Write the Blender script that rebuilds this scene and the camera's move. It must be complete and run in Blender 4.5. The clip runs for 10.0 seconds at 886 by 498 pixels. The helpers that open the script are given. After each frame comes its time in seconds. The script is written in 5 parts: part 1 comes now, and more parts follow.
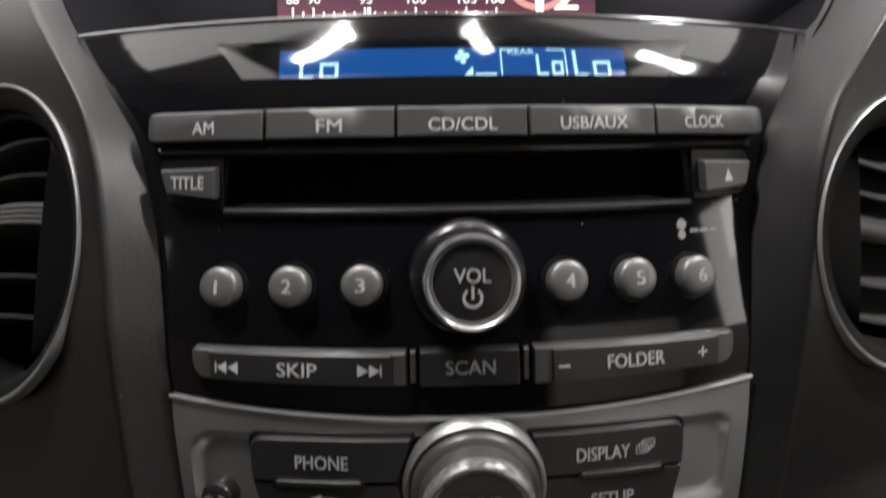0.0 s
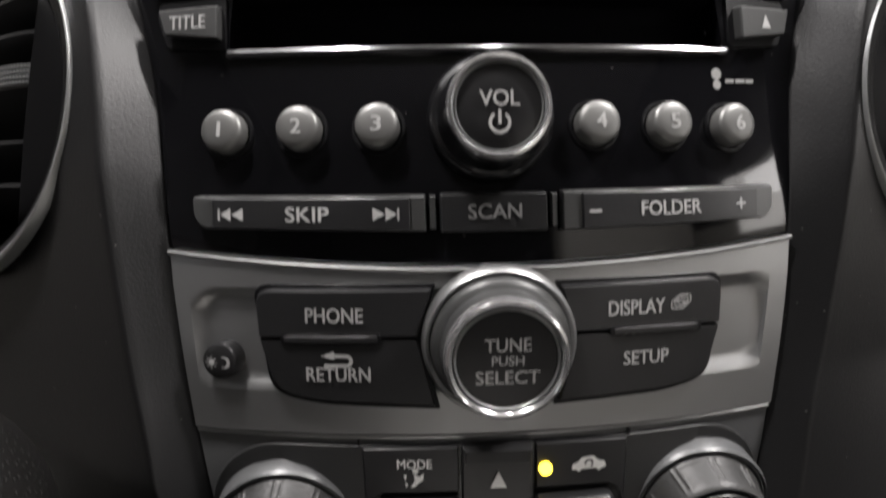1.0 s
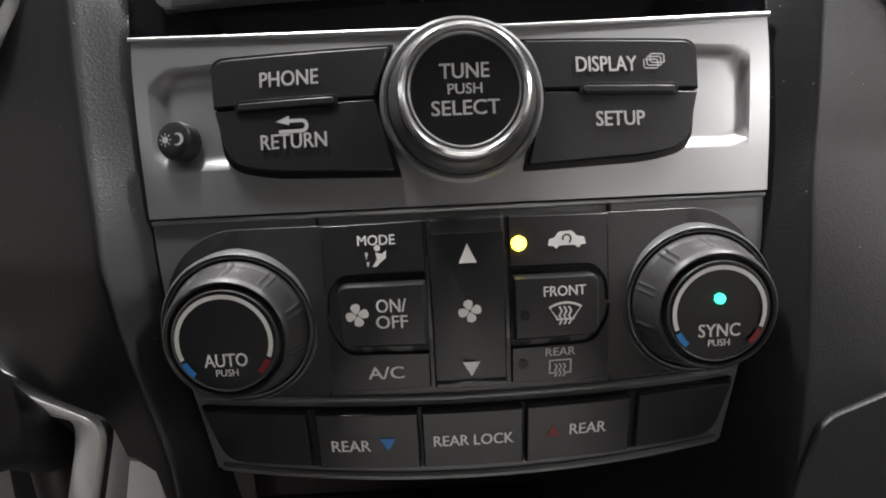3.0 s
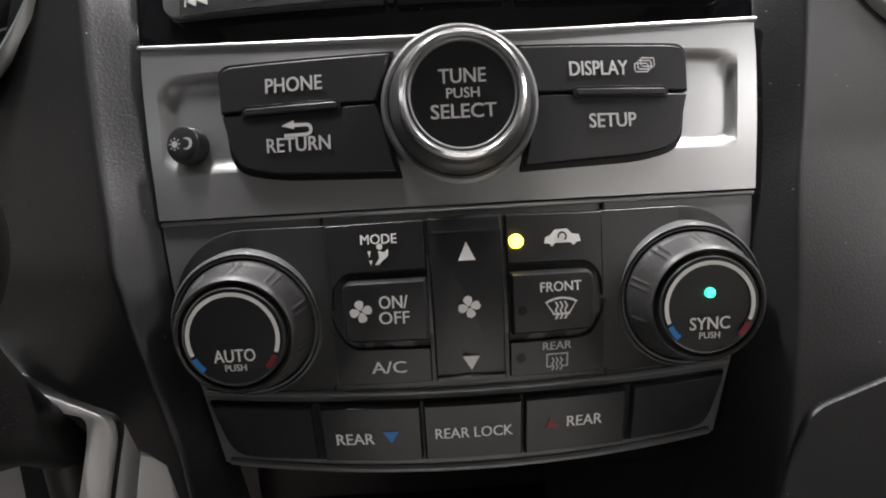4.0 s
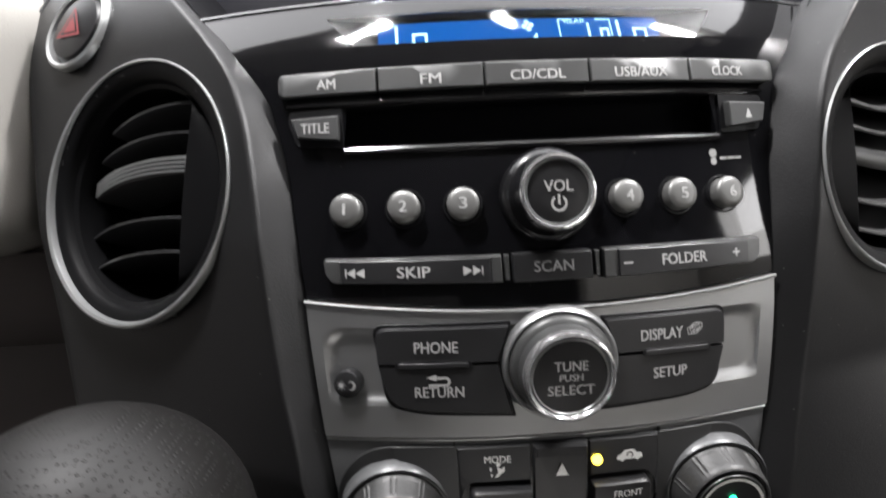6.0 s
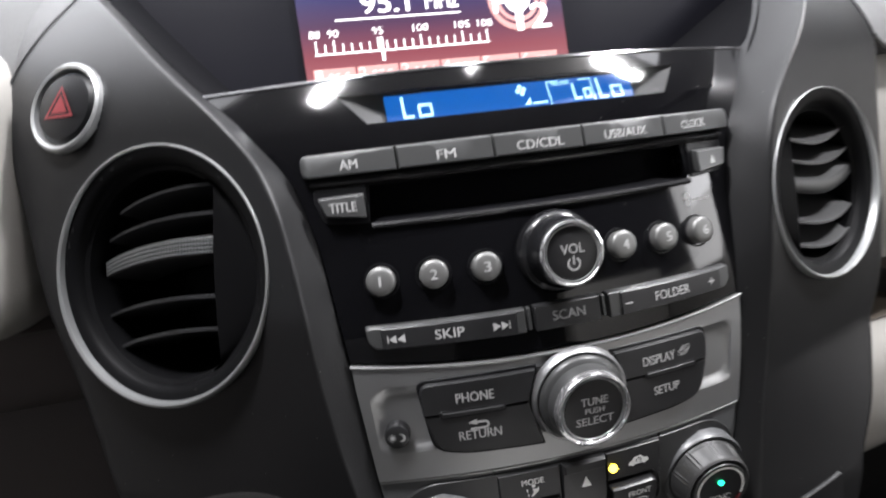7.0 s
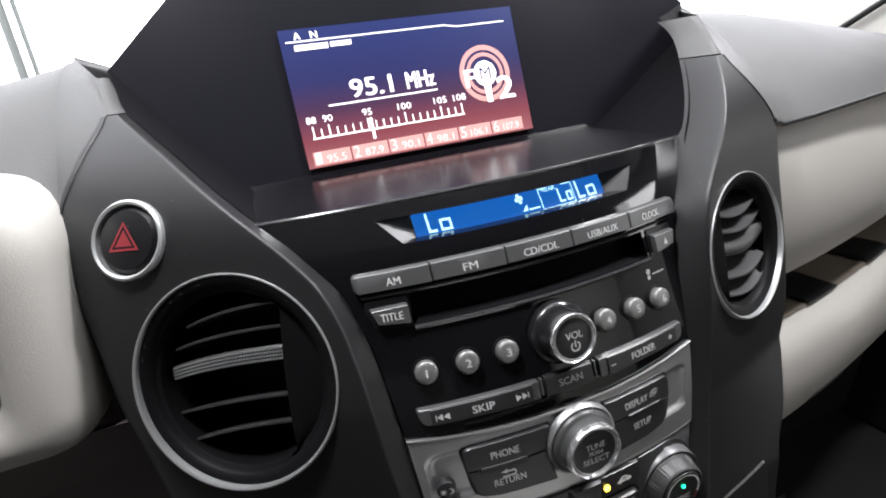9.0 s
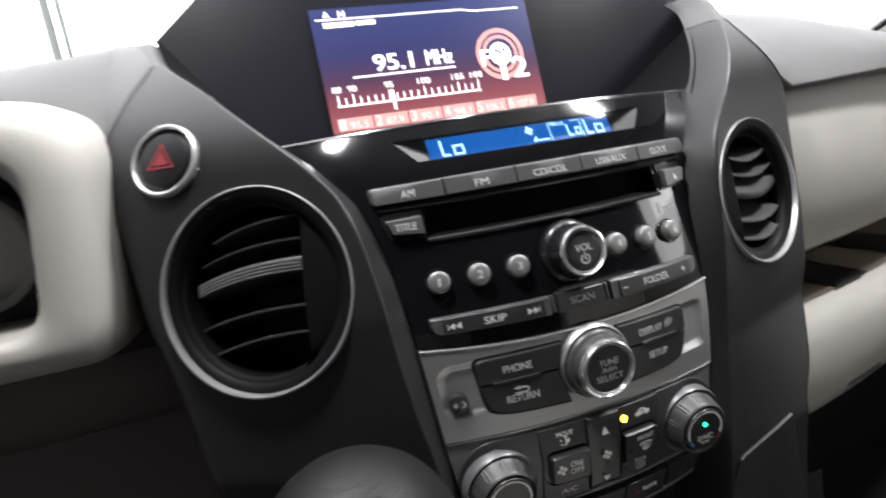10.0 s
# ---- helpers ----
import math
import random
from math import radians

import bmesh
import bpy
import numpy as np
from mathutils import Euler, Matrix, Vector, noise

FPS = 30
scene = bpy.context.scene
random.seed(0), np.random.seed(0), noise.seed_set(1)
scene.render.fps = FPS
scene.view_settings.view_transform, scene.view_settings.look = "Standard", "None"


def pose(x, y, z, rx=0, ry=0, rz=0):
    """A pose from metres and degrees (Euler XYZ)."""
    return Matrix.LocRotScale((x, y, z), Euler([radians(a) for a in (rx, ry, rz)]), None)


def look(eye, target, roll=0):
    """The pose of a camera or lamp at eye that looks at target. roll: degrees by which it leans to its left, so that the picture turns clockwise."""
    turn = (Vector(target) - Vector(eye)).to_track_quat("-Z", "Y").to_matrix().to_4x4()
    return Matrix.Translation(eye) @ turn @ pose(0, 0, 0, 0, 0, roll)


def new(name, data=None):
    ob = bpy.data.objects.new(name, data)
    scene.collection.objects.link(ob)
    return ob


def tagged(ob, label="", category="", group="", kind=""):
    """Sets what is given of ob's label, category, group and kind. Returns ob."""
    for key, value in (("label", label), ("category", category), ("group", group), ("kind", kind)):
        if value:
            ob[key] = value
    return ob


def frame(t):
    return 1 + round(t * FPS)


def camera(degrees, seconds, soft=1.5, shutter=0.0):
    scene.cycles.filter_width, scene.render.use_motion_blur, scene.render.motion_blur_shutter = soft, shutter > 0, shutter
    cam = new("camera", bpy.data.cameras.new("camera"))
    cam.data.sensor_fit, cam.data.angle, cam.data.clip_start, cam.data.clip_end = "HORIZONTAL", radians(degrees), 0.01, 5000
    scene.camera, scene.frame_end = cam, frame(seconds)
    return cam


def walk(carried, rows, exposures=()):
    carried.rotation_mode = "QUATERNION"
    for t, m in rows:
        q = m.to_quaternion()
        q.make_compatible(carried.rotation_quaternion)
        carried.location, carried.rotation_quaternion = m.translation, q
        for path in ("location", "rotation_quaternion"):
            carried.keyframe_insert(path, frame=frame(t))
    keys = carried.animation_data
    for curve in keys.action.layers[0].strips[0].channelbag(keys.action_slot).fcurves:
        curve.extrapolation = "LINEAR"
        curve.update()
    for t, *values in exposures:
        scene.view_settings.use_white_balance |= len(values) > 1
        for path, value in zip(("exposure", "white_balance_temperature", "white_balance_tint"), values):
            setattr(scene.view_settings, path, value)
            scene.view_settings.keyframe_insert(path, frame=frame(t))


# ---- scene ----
cam = camera(80.0, 10.0, soft=1.9, shutter=0.6)
PATH = [
    (0, (-0.0132, -0.0053, 0.5671), (0.0710, 1.9514, 0.1619), -0.84),
    (0.5, (-0.0143, -0.0044, 0.5399), (0.0495, 1.9572, 0.1549), -1.18),
    (1, (-0.0209, -0.0030, 0.5228), (0.0832, 1.9532, 0.1197), -0.84),
    (1.5, (-0.0153, -0.0057, 0.4926), (0.0646, 1.9693, 0.1878), -1.32),
    (2, (-0.0128, -0.0067, 0.4735), (0.0564, 1.9767, 0.2255), -1.60),
    (2.5, (-0.0094, -0.0059, 0.4509), (0.0494, 1.9868, 0.2902), -2.25),
    (2.7, (-0.0085, -0.0062, 0.4450), (0.0387, 1.9874, 0.2925), -2.54),
    (4, (-0.0087, -0.0121, 0.4423), (0.0313, 1.9832, 0.3119), -3.22),
    (4.5, (-0.0247, -0.0176, 0.4540), (0.0699, 1.9731, 0.2855), -2.42),
    (5, (-0.0349, -0.0271, 0.4816), (0.0905, 1.9552, 0.2475), -1.81),
    (5.5, (-0.0460, -0.0367, 0.5170), (0.0930, 1.9344, 0.2080), -1.46),
    (6, (-0.0493, -0.0447, 0.5432), (0.0717, 1.9223, 0.2021), -2.47),
    (6.2, (-0.0617, -0.0454, 0.5539), (0.0797, 1.9143, 0.1802), -2.69),
    (7.3, (-0.0934, -0.0659, 0.6093), (0.3573, 1.8167, 0.1066), -7.99),
    (7.5, (-0.1012, -0.0759, 0.6248), (0.3878, 1.7949, 0.1138), -8.96),
    (8, (-0.0932, -0.0713, 0.6161), (0.4244, 1.7750, 0.0476), -8.69),
    (8.5, (-0.1017, -0.0707, 0.6233), (0.4612, 1.7604, 0.0487), -8.07),
    (9, (-0.1267, -0.0759, 0.6603), (0.4652, 1.7352, 0.0524), -8.36),
    (9.5, (-0.1167, -0.0870, 0.6100), (0.4646, 1.7569, 0.0977), -10.07),
    (10, (-0.1391, -0.1023, 0.5924), (0.4078, 1.7837, 0.2133), -8.72),
]
EXPOSURES = [(0.0, 0.62, 6650, 13), (2.5, 1.58, 6450, 13), (4.5, 1.58, 6450, 13), (6.2, 1.40, 6350, 12), (7.3, 1.34, 6200, 13), (9.5, 1.12, 6250, 12), (10.0, 1.22, 6300, 12)]
walk(cam, [(t, look(eye, target, roll)) for t, eye, target, roll in PATH], EXPOSURES)

# ---- world and light ----
U = 0.76  # the plan below is drawn in units of 0.76 m
world = bpy.data.worlds.new("showroom_daylight")
scene.world = world
world.use_nodes = True
wn = world.node_tree.nodes["Background"]
wn.inputs[0].default_value = (0.99, 0.985, 0.98, 1)
wn.inputs[1].default_value = 1.9


def area_lamp(name, eye, target, sx, sy, watts, colour=(1.0, 0.95, 0.88)):
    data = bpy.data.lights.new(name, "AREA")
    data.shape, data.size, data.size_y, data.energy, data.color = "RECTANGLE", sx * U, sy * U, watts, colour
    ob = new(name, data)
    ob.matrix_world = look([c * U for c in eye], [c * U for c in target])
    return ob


# three ceiling spots, and two fill lamps added at the doors for window light
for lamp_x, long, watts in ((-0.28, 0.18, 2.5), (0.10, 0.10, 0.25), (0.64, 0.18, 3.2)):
    area_lamp("roof_lamp", (lamp_x, 0.08, 1.47), (lamp_x * .3, 0.20, 0.66), 0.04, long, watts, (1.0, 0.98, 0.955))
area_lamp("side_fill_light", (0.965, -0.20, 0.87), (0.06, 0.19, 0.62), 0.36, 0.26, 0.36, (1.0, 0.98, 0.94))
area_lamp("side_fill_light", (-0.965, -0.26, 0.86), (-0.10, 0.19, 0.60), 0.22, 0.22, 0.055, (0.90, 0.97, 1.0))


# ---- materials ----
def material(name, colour, rough=0.5, metal=0.0, grain=0.0, grain_scale=900.0, mottle=0.08, coat=0.0, spec=0.5, stretch=None):
    m = bpy.data.materials.new(name)
    m.use_nodes = True
    nt = m.node_tree
    b = nt.nodes["Principled BSDF"]
    tc = nt.nodes.new("ShaderNodeTexCoord")
    big = nt.nodes.new("ShaderNodeTexNoise")
    big.inputs["Scale"].default_value = 14.0
    big.inputs["Detail"].default_value = 4.0
    nt.links.new(tc.outputs["Object"], big.inputs["Vector"])
    fine = nt.nodes.new("ShaderNodeTexNoise")
    fine.inputs["Scale"].default_value = grain_scale
    fine.inputs["Detail"].default_value = 2.0
    if stretch:
        mp = nt.nodes.new("ShaderNodeMapping")
        mp.inputs["Scale"].default_value = stretch
        nt.links.new(tc.outputs["Object"], mp.inputs["Vector"])
        nt.links.new(mp.outputs[0], fine.inputs["Vector"])
    else:
        nt.links.new(tc.outputs["Object"], fine.inputs["Vector"])
    mix = nt.nodes.new("ShaderNodeMix")
    mix.data_type = "RGBA"
    mix.inputs[6].default_value = (*[c * (1 - mottle) for c in colour], 1)
    mix.inputs[7].default_value = (*[min(1, c * (1 + mottle)) for c in colour], 1)
    nt.links.new(big.outputs[0], mix.inputs[0])
    nt.links.new(mix.outputs[2], b.inputs["Base Color"])
    rr = nt.nodes.new("ShaderNodeMapRange")
    rr.inputs["To Min"].default_value, rr.inputs["To Max"].default_value = rough * 0.85, min(1.0, rough * 1.15)
    nt.links.new(big.outputs[0], rr.inputs["Value"])
    nt.links.new(rr.outputs[0], b.inputs["Roughness"])
    b.inputs["Metallic"].default_value = metal
    b.inputs["Specular IOR Level"].default_value = spec
    b.inputs["Coat Weight"].default_value = coat
    b.inputs["Coat Roughness"].default_value = 0.04
    if grain:
        bump = nt.nodes.new("ShaderNodeBump")
        bump.inputs["Strength"].default_value = grain
        bump.inputs["Distance"].default_value = 0.0004
        nt.links.new(fine.outputs[0], bump.inputs["Height"])
        nt.links.new(bump.outputs[0], b.inputs["Normal"])
    return m


def dusty(m, scale=150.0, size=0.042, colour=(0.12, 0.115, 0.11)):
    """Scatters sparse specks of pale dust over a material."""
    nt = m.node_tree
    b = nt.nodes["Principled BSDF"]
    base = b.inputs["Base Color"].links[0].from_socket
    tc = nt.nodes.new("ShaderNodeTexCoord")
    vo = nt.nodes.new("ShaderNodeTexVoronoi")
    vo.inputs["Scale"].default_value = scale
    nt.links.new(tc.outputs["Object"], vo.inputs["Vector"])
    cut = nt.nodes.new("ShaderNodeMath")
    cut.operation, cut.inputs[1].default_value = "LESS_THAN", size
    nt.links.new(vo.outputs["Distance"], cut.inputs[0])
    mix = nt.nodes.new("ShaderNodeMix")
    mix.data_type = "RGBA"
    mix.inputs[7].default_value = (*colour, 1)
    nt.links.new(cut.outputs[0], mix.inputs[0])
    nt.links.new(base, mix.inputs[6])
    nt.links.new(mix.outputs[2], b.inputs["Base Color"])
    return m


def glowing(name, colour, strength):
    m = bpy.data.materials.new(name)
    m.use_nodes = True
    b = m.node_tree.nodes["Principled BSDF"]
    b.inputs["Base Color"].default_value = (*[c * 0.1 for c in colour], 1)
    b.inputs["Roughness"].default_value = 0.3
    b.inputs["Emission Color"].default_value = (*colour, 1)
    b.inputs["Emission Strength"].default_value = strength
    return m


TRIM = material("charcoal_soft_plastic", (0.0110, 0.0110, 0.0116), 0.42, spec=0.38, grain=0.22, grain_scale=1500)
PAD = material("grey_dashboard_skin", (0.060, 0.0596, 0.059), 0.5, spec=0.32, grain=0.5, grain_scale=900)
CREAM = material("cream_dashboard_skin", (0.41, 0.396, 0.368), 0.5, grain=0.35, grain_scale=900, mottle=0.04)
TAUPE = material("taupe_lower_skin", (0.105, 0.090, 0.087), 0.6, grain=0.3)
LIP = material("glossy_black_lip", (0.10, 0.10, 0.104), 0.16, metal=0.7, coat=0.5)
KNOB = material("satin_black_knob", (0.010, 0.010, 0.011), 0.22, spec=0.5)
PIANO = material("piano_black_lacquer", (0.005, 0.005, 0.006), 0.07, coat=0.1, mottle=0.3)
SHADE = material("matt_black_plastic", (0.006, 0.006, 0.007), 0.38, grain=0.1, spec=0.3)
MATTBLACK = material("matt_black_hood", (0.004, 0.004, 0.005), 0.8, spec=0.06)
SHELF = material("glossy_black_shelf", (0.004, 0.004, 0.005), 0.20, spec=0.22)
SCREENBLACK = material("black_screen_surround", (0.009, 0.009, 0.012), 0.30, spec=0.14)
SILVER = material("silver_painted_plastic", (0.44, 0.445, 0.447), 0.38, metal=0.85, grain=0.06, grain_scale=2500, mottle=0.05)
SATIN = material("satin_silver_ring", (0.44, 0.45, 0.45), 0.34, metal=0.68)
RING = material("bright_satin_chrome", (0.84, 0.84, 0.85), 0.15, metal=0.85)
GREYKEY = material("grey_key_plastic", (0.075, 0.076, 0.076), 0.36, grain=0.08, metal=0.35)
DARKKEY = material("dark_key_plastic", (0.021, 0.021, 0.022), 0.30, grain=0.10, spec=0.45)
HVAC = material("grey_panel_plastic", (0.135, 0.138, 0.141), 0.34, grain=0.10, metal=0.2)
KEYBED = material("graphite_panel_plastic", (0.046, 0.0465, 0.0470), 0.34, grain=0.12, metal=0.2)
# One slat plastic twice: the passenger side's copy is lightened as if lit
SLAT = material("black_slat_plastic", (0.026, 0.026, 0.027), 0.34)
LEAF = material("grey_lit_slat_plastic", (0.055, 0.055, 0.056), 0.42)
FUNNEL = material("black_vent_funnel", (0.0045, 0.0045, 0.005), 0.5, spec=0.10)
BEZEL = material("satin_silver_bezel", (0.78, 0.78, 0.78), 0.30, metal=0.08)
STALK = material("dark_grey_stalk", (0.05, 0.049, 0.048), 0.4, metal=0.3)
RUBBER = material("black_rubber_grip", (0.042, 0.042, 0.042), 0.42, grain=0.2)
DOME = material("grey_metallic_button", (0.20, 0.20, 0.195), 0.44, metal=0.6)
INK = material("white_print", (0.84, 0.84, 0.82), 0.5, mottle=0.1)
# Grey of the key and emblem print, darkened further to imitate glare
KEYINK = material("pale_grey_print", (0.47, 0.47, 0.465), 0.5, mottle=0.1)
FAINTINK = material("faint_grey_print", (0.28, 0.28, 0.275), 0.5, mottle=0.1)
SCANINK = material("dark_grey_print", (0.28, 0.28, 0.28), 0.5)
DIMINK = material("grey_print", (0.50, 0.50, 0.50), 0.5)
BLUEINK = material("blue_print", (0.03, 0.22, 0.60), 0.45)
REDINK = material("red_print", (0.20, 0.016, 0.022), 0.45)
BROWN = material("brown_tray_plastic", (0.16, 0.135, 0.11), 0.55, grain=0.3)
CARPET = material("dark_carpet", (0.0060, 0.0056, 0.0054), 0.95, grain=1.0, grain_scale=600)
LINER = material("light_grey_headliner", (0.42, 0.41, 0.39), 0.9, grain=0.6, grain_scale=700)
DARKLINER = material("dark_grey_headliner", (0.035, 0.034, 0.033), 0.9, grain=0.6, grain_scale=700)
CONCRETE = material("pale_concrete", (0.55, 0.55, 0.53), 0.7, grain=0.5, grain_scale=60)
STEEL = material("grey_painted_steel", (0.11, 0.12, 0.115), 0.4)
for skin in (TRIM, PIANO, FUNNEL, SHADE):
    dusty(skin)
AMBER = glowing("amber_lamp", (1.0, 0.72, 0.05), 3.5)
GREEN = glowing("green_lamp", (0.02, 0.9, 0.35), 2.2)
LCDBLUE = glowing("blue_lcd_light", (0.006, 0.090, 0.36), 0.62)
LCDWHITE = glowing("white_lcd_segments", (0.50, 0.88, 1.0), 0.85)
SCREENWHITE = glowing("white_screen_print", (1.0, 0.96, 0.93), 1.15)
SCREENFAINT = glowing("faint_screen_print", (0.92, 0.66, 0.62), 0.85)
SCREENROSE = glowing("rose_screen_cells", (0.66, 0.32, 0.29), 0.80)


def screen_picture():
    m = glowing("colour_screen_picture", (0.02, 0.03, 0.12), 0.75)
    nt = m.node_tree
    tc = nt.nodes.new("ShaderNodeTexCoord")
    sep = nt.nodes.new("ShaderNodeSeparateXYZ")
    ramp = nt.nodes.new("ShaderNodeValToRGB")
    e = ramp.color_ramp.elements
    e[0].position, e[0].color = 0.0, (0.28, 0.095, 0.090, 1)
    e[1].position, e[1].color = 0.95, (0.014, 0.024, 0.115, 1)
    for pos, col in ((0.18, (0.20, 0.045, 0.048)), (0.40, (0.060, 0.022, 0.048)), (0.60, (0.020, 0.020, 0.085))):
        k = e.new(pos)
        k.color = (*col, 1)
    nt.links.new(tc.outputs["Generated"], sep.inputs[0])
    nt.links.new(sep.outputs[2], ramp.inputs[0])
    nt.links.new(ramp.outputs[0], nt.nodes["Principled BSDF"].inputs["Emission Color"])
    return m


def perforated():
    """Dark leather with rows of small punched holes."""
    m = material("perforated_leather", (0.0070, 0.0066, 0.0063), 0.52, spec=0.26)
    nt = m.node_tree
    tc = nt.nodes.new("ShaderNodeTexCoord")
    vo = nt.nodes.new("ShaderNodeTexVoronoi")
    vo.inputs["Scale"].default_value = 620.0
    vo.inputs["Randomness"].default_value = 0.25
    dots = nt.nodes.new("ShaderNodeMapRange")
    dots.inputs["From Min"].default_value, dots.inputs["From Max"].default_value = 0.18, 0.30
    bump = nt.nodes.new("ShaderNodeBump")
    bump.inputs["Strength"].default_value = 0.6
    bump.inputs["Distance"].default_value = 0.0004
    nt.links.new(tc.outputs["Object"], vo.inputs["Vector"])
    nt.links.new(vo.outputs["Distance"], dots.inputs["Value"])
    nt.links.new(dots.outputs[0], bump.inputs["Height"])
    nt.links.new(bump.outputs[0], nt.nodes["Principled BSDF"].inputs["Normal"])
    return m


def clear_cover():
    """Clear glossy cover: see-through, with a mirror-like sheen by angle."""
    m = bpy.data.materials.new("clear_display_cover")
    m.use_nodes = True
    nt = m.node_tree
    nt.nodes.remove(nt.nodes["Principled BSDF"])
    see, gloss, mix, fres = (nt.nodes.new(k) for k in ("ShaderNodeBsdfTransparent", "ShaderNodeBsdfGlossy", "ShaderNodeMixShader", "ShaderNodeFresnel"))
    gloss.inputs["Roughness"].default_value = 0.06
    fres.inputs["IOR"].default_value = 1.48
    nt.links.new(fres.outputs[0], mix.inputs[0])
    nt.links.new(see.outputs[0], mix.inputs[1])
    nt.links.new(gloss.outputs[0], mix.inputs[2])
    nt.links.new(mix.outputs[0], nt.nodes["Material Output"].inputs[0])
    return m


COVER = clear_cover()
PUNCHED = perforated()
PICTURE = screen_picture()

# ---- building helpers ----
ORIGIN = {}


def thing(name, base, label, category, group="", kind=""):
    ob = new(name)
    ob.empty_display_size = 0.02
    ob.location = [c * U for c in base]
    ORIGIN[ob.name] = Vector(ob.location)
    return tagged(ob, label, category, group, kind)


def part(name, bm, mat, parent=None, label="", sharp=35.0, base=None, category="", group="", kind=""):
    """One mesh object from a bmesh in plan units, under a thing or a part."""
    org = ORIGIN[parent.name] if parent else Vector(base or (0, 0, 0)) * U
    for v in bm.verts:
        v.co = v.co * U - org
    bmesh.ops.recalc_face_normals(bm, faces=bm.faces[:])
    me = bpy.data.meshes.new(name)
    bm.to_mesh(me)
    bm.free()
    me.materials.append(mat)
    me.shade_smooth()
    me.set_sharp_from_angle(angle=radians(sharp))
    ob = new(name, me)
    if parent:
        ob.parent = parent
    else:
        ob.location = org
    ORIGIN[ob.name] = org
    return tagged(ob, label, category, group, kind)


def lerp(a, b, t):
    return a + (b - a) * t


def table(rows):
    zs, vs = [r[0] for r in rows], [r[1] for r in rows]
    fine = np.linspace(zs[0], zs[-1], 240)
    vals = np.interp(fine, zs, vs)
    kern = np.hanning(15)
    kern /= kern.sum()
    soft = np.convolve(np.pad(vals, 7, mode="reflect", reflect_type="odd"), kern, "valid")
    return lambda z: float(np.interp(z, fine, soft))


# profile of the centre stack: depth y by height z, bowed across by BOW x^2
PROFILE = table([(0.38, .213), (0.42, .200), (0.46, .189), (0.50, .1785), (0.53, .1705), (0.55, .1670), (0.57, .1672), (0.585, .1688), (0.61, .1702), (0.63, .1724), (0.651, .1757), (0.664, .1780), (0.691, .1862), (0.731, .1978), (0.752, .2046), (0.771, .2110), (0.787, .2215), (0.796, .2280), (0.84, .258)])
# bowed about twice as much as solved, to fit the camera's view
BOW = 1.08
EDGE = table([(0.38, .084), (0.42, .091), (0.46, .097), (0.48, .0995), (0.51, .1025), (0.584, .1115), (0.65, .1175), (0.70, .1225), (0.7125, .124), (0.7475, .133), (0.787, .164), (0.80, .178), (0.82, .195), (0.845, .218), (0.88, .252), (0.92, .285)])
CREASE = table([(0.38, .094), (0.42, .101), (0.47, .1085), (0.54, .1180), (0.585, .1225), (0.61, .1275), (0.65, .1325), (0.70, .1365), (0.735, .1410), (0.76, .149), (0.785, .168), (0.82, .2005), (0.845, .222), (0.88, .256), (0.92, .268)])
OUTER_L = table([(0.42, .245), (0.55, .262), (0.604, .269), (0.633, .273), (0.691, .285), (0.743, .291), (0.788, .298), (0.82, .294), (0.85, .276), (0.877, .2555), (0.892, .2615), (0.92, .270)])
OUTER_R = table([(0.28, .15), (0.40, .180), (0.454, .188), (0.50, .193), (0.53, .199), (0.555, .221), (0.575, .2325), (0.60, .250), (0.63, .264), (0.68, .264), (0.753, .264), (0.79, .267), (0.805, .262), (0.832, .247), (0.855, .2360), (0.88, .259), (0.92, .296)])


def face(x, z):
    return PROFILE(z) + BOW * x * x


def top_arc(x):
    return .7965 - .08 * x * x


def low_arc(x):
    return .6455 + .43 * x * x


def side(sx, x, z):
    """Depth of the slanted trim beside the stack: sx -1 the driver's side, 1 the passenger's."""
    a = abs(x)
    y = .2330 + .56 * (a - .211) + .27 * (z - .704) if sx < 0 else .2085 + .32 * (a - .2) + .15 * (z - .7)
    if z < .68:
        y += (.68 - z) * (.17 if sx < 0 else .08)
    if sx < 0:  # the lower part falls back to the gear selector
        y += .28 * max(0.0, .57 - z)
    if sx > 0:  # the lower part turns square to the driver
        y -= .28 * max(0.0, a - .11) * min(1.0, max(0.0, (.60 - z) / .08))
    return y + 6 * max(0.0, z - .78) ** 2


def crease(sx, z):
    """Where the trim folds towards the stack; the driver's side draws in further below."""
    return float(np.interp(z, (.42, .50, .526, .55, .565), (.1040, .1057, .1123, .1180, .1197))) if sx < 0 and z < .565 else CREASE(z)


def drape(bm, out=0.0):
    for v in bm.verts:
        u, w, h = v.co.x, v.co.z, v.co.y
        v.co = Vector((u, face(u, h) - w - out, h))
    return bm


def spot(x, z, out=0.0):
    """Frame on the stack's face: X across, Y up, Z outward."""
    e = 1e-3
    tx = Vector((2 * e, face(x + e, z) - face(x - e, z), 0)).normalized()
    tz = Vector((0, face(x, z + e) - face(x, z - e), 2 * e)).normalized()
    n = tx.cross(tz).normalized()
    ty = n.cross(tx)
    m = Matrix((tx, ty, n)).transposed().to_4x4()
    m.translation = Vector((x, face(x, z), z)) + n * out
    return m


def axle(x, z, tilt=0.0):
    """Frame of a knob on the stack whose axle points straight back, raised by tilt degrees."""
    m = Euler((radians(90 - tilt), 0, 0)).to_matrix().to_4x4()
    m.translation = (x, face(x, z), z)
    return m


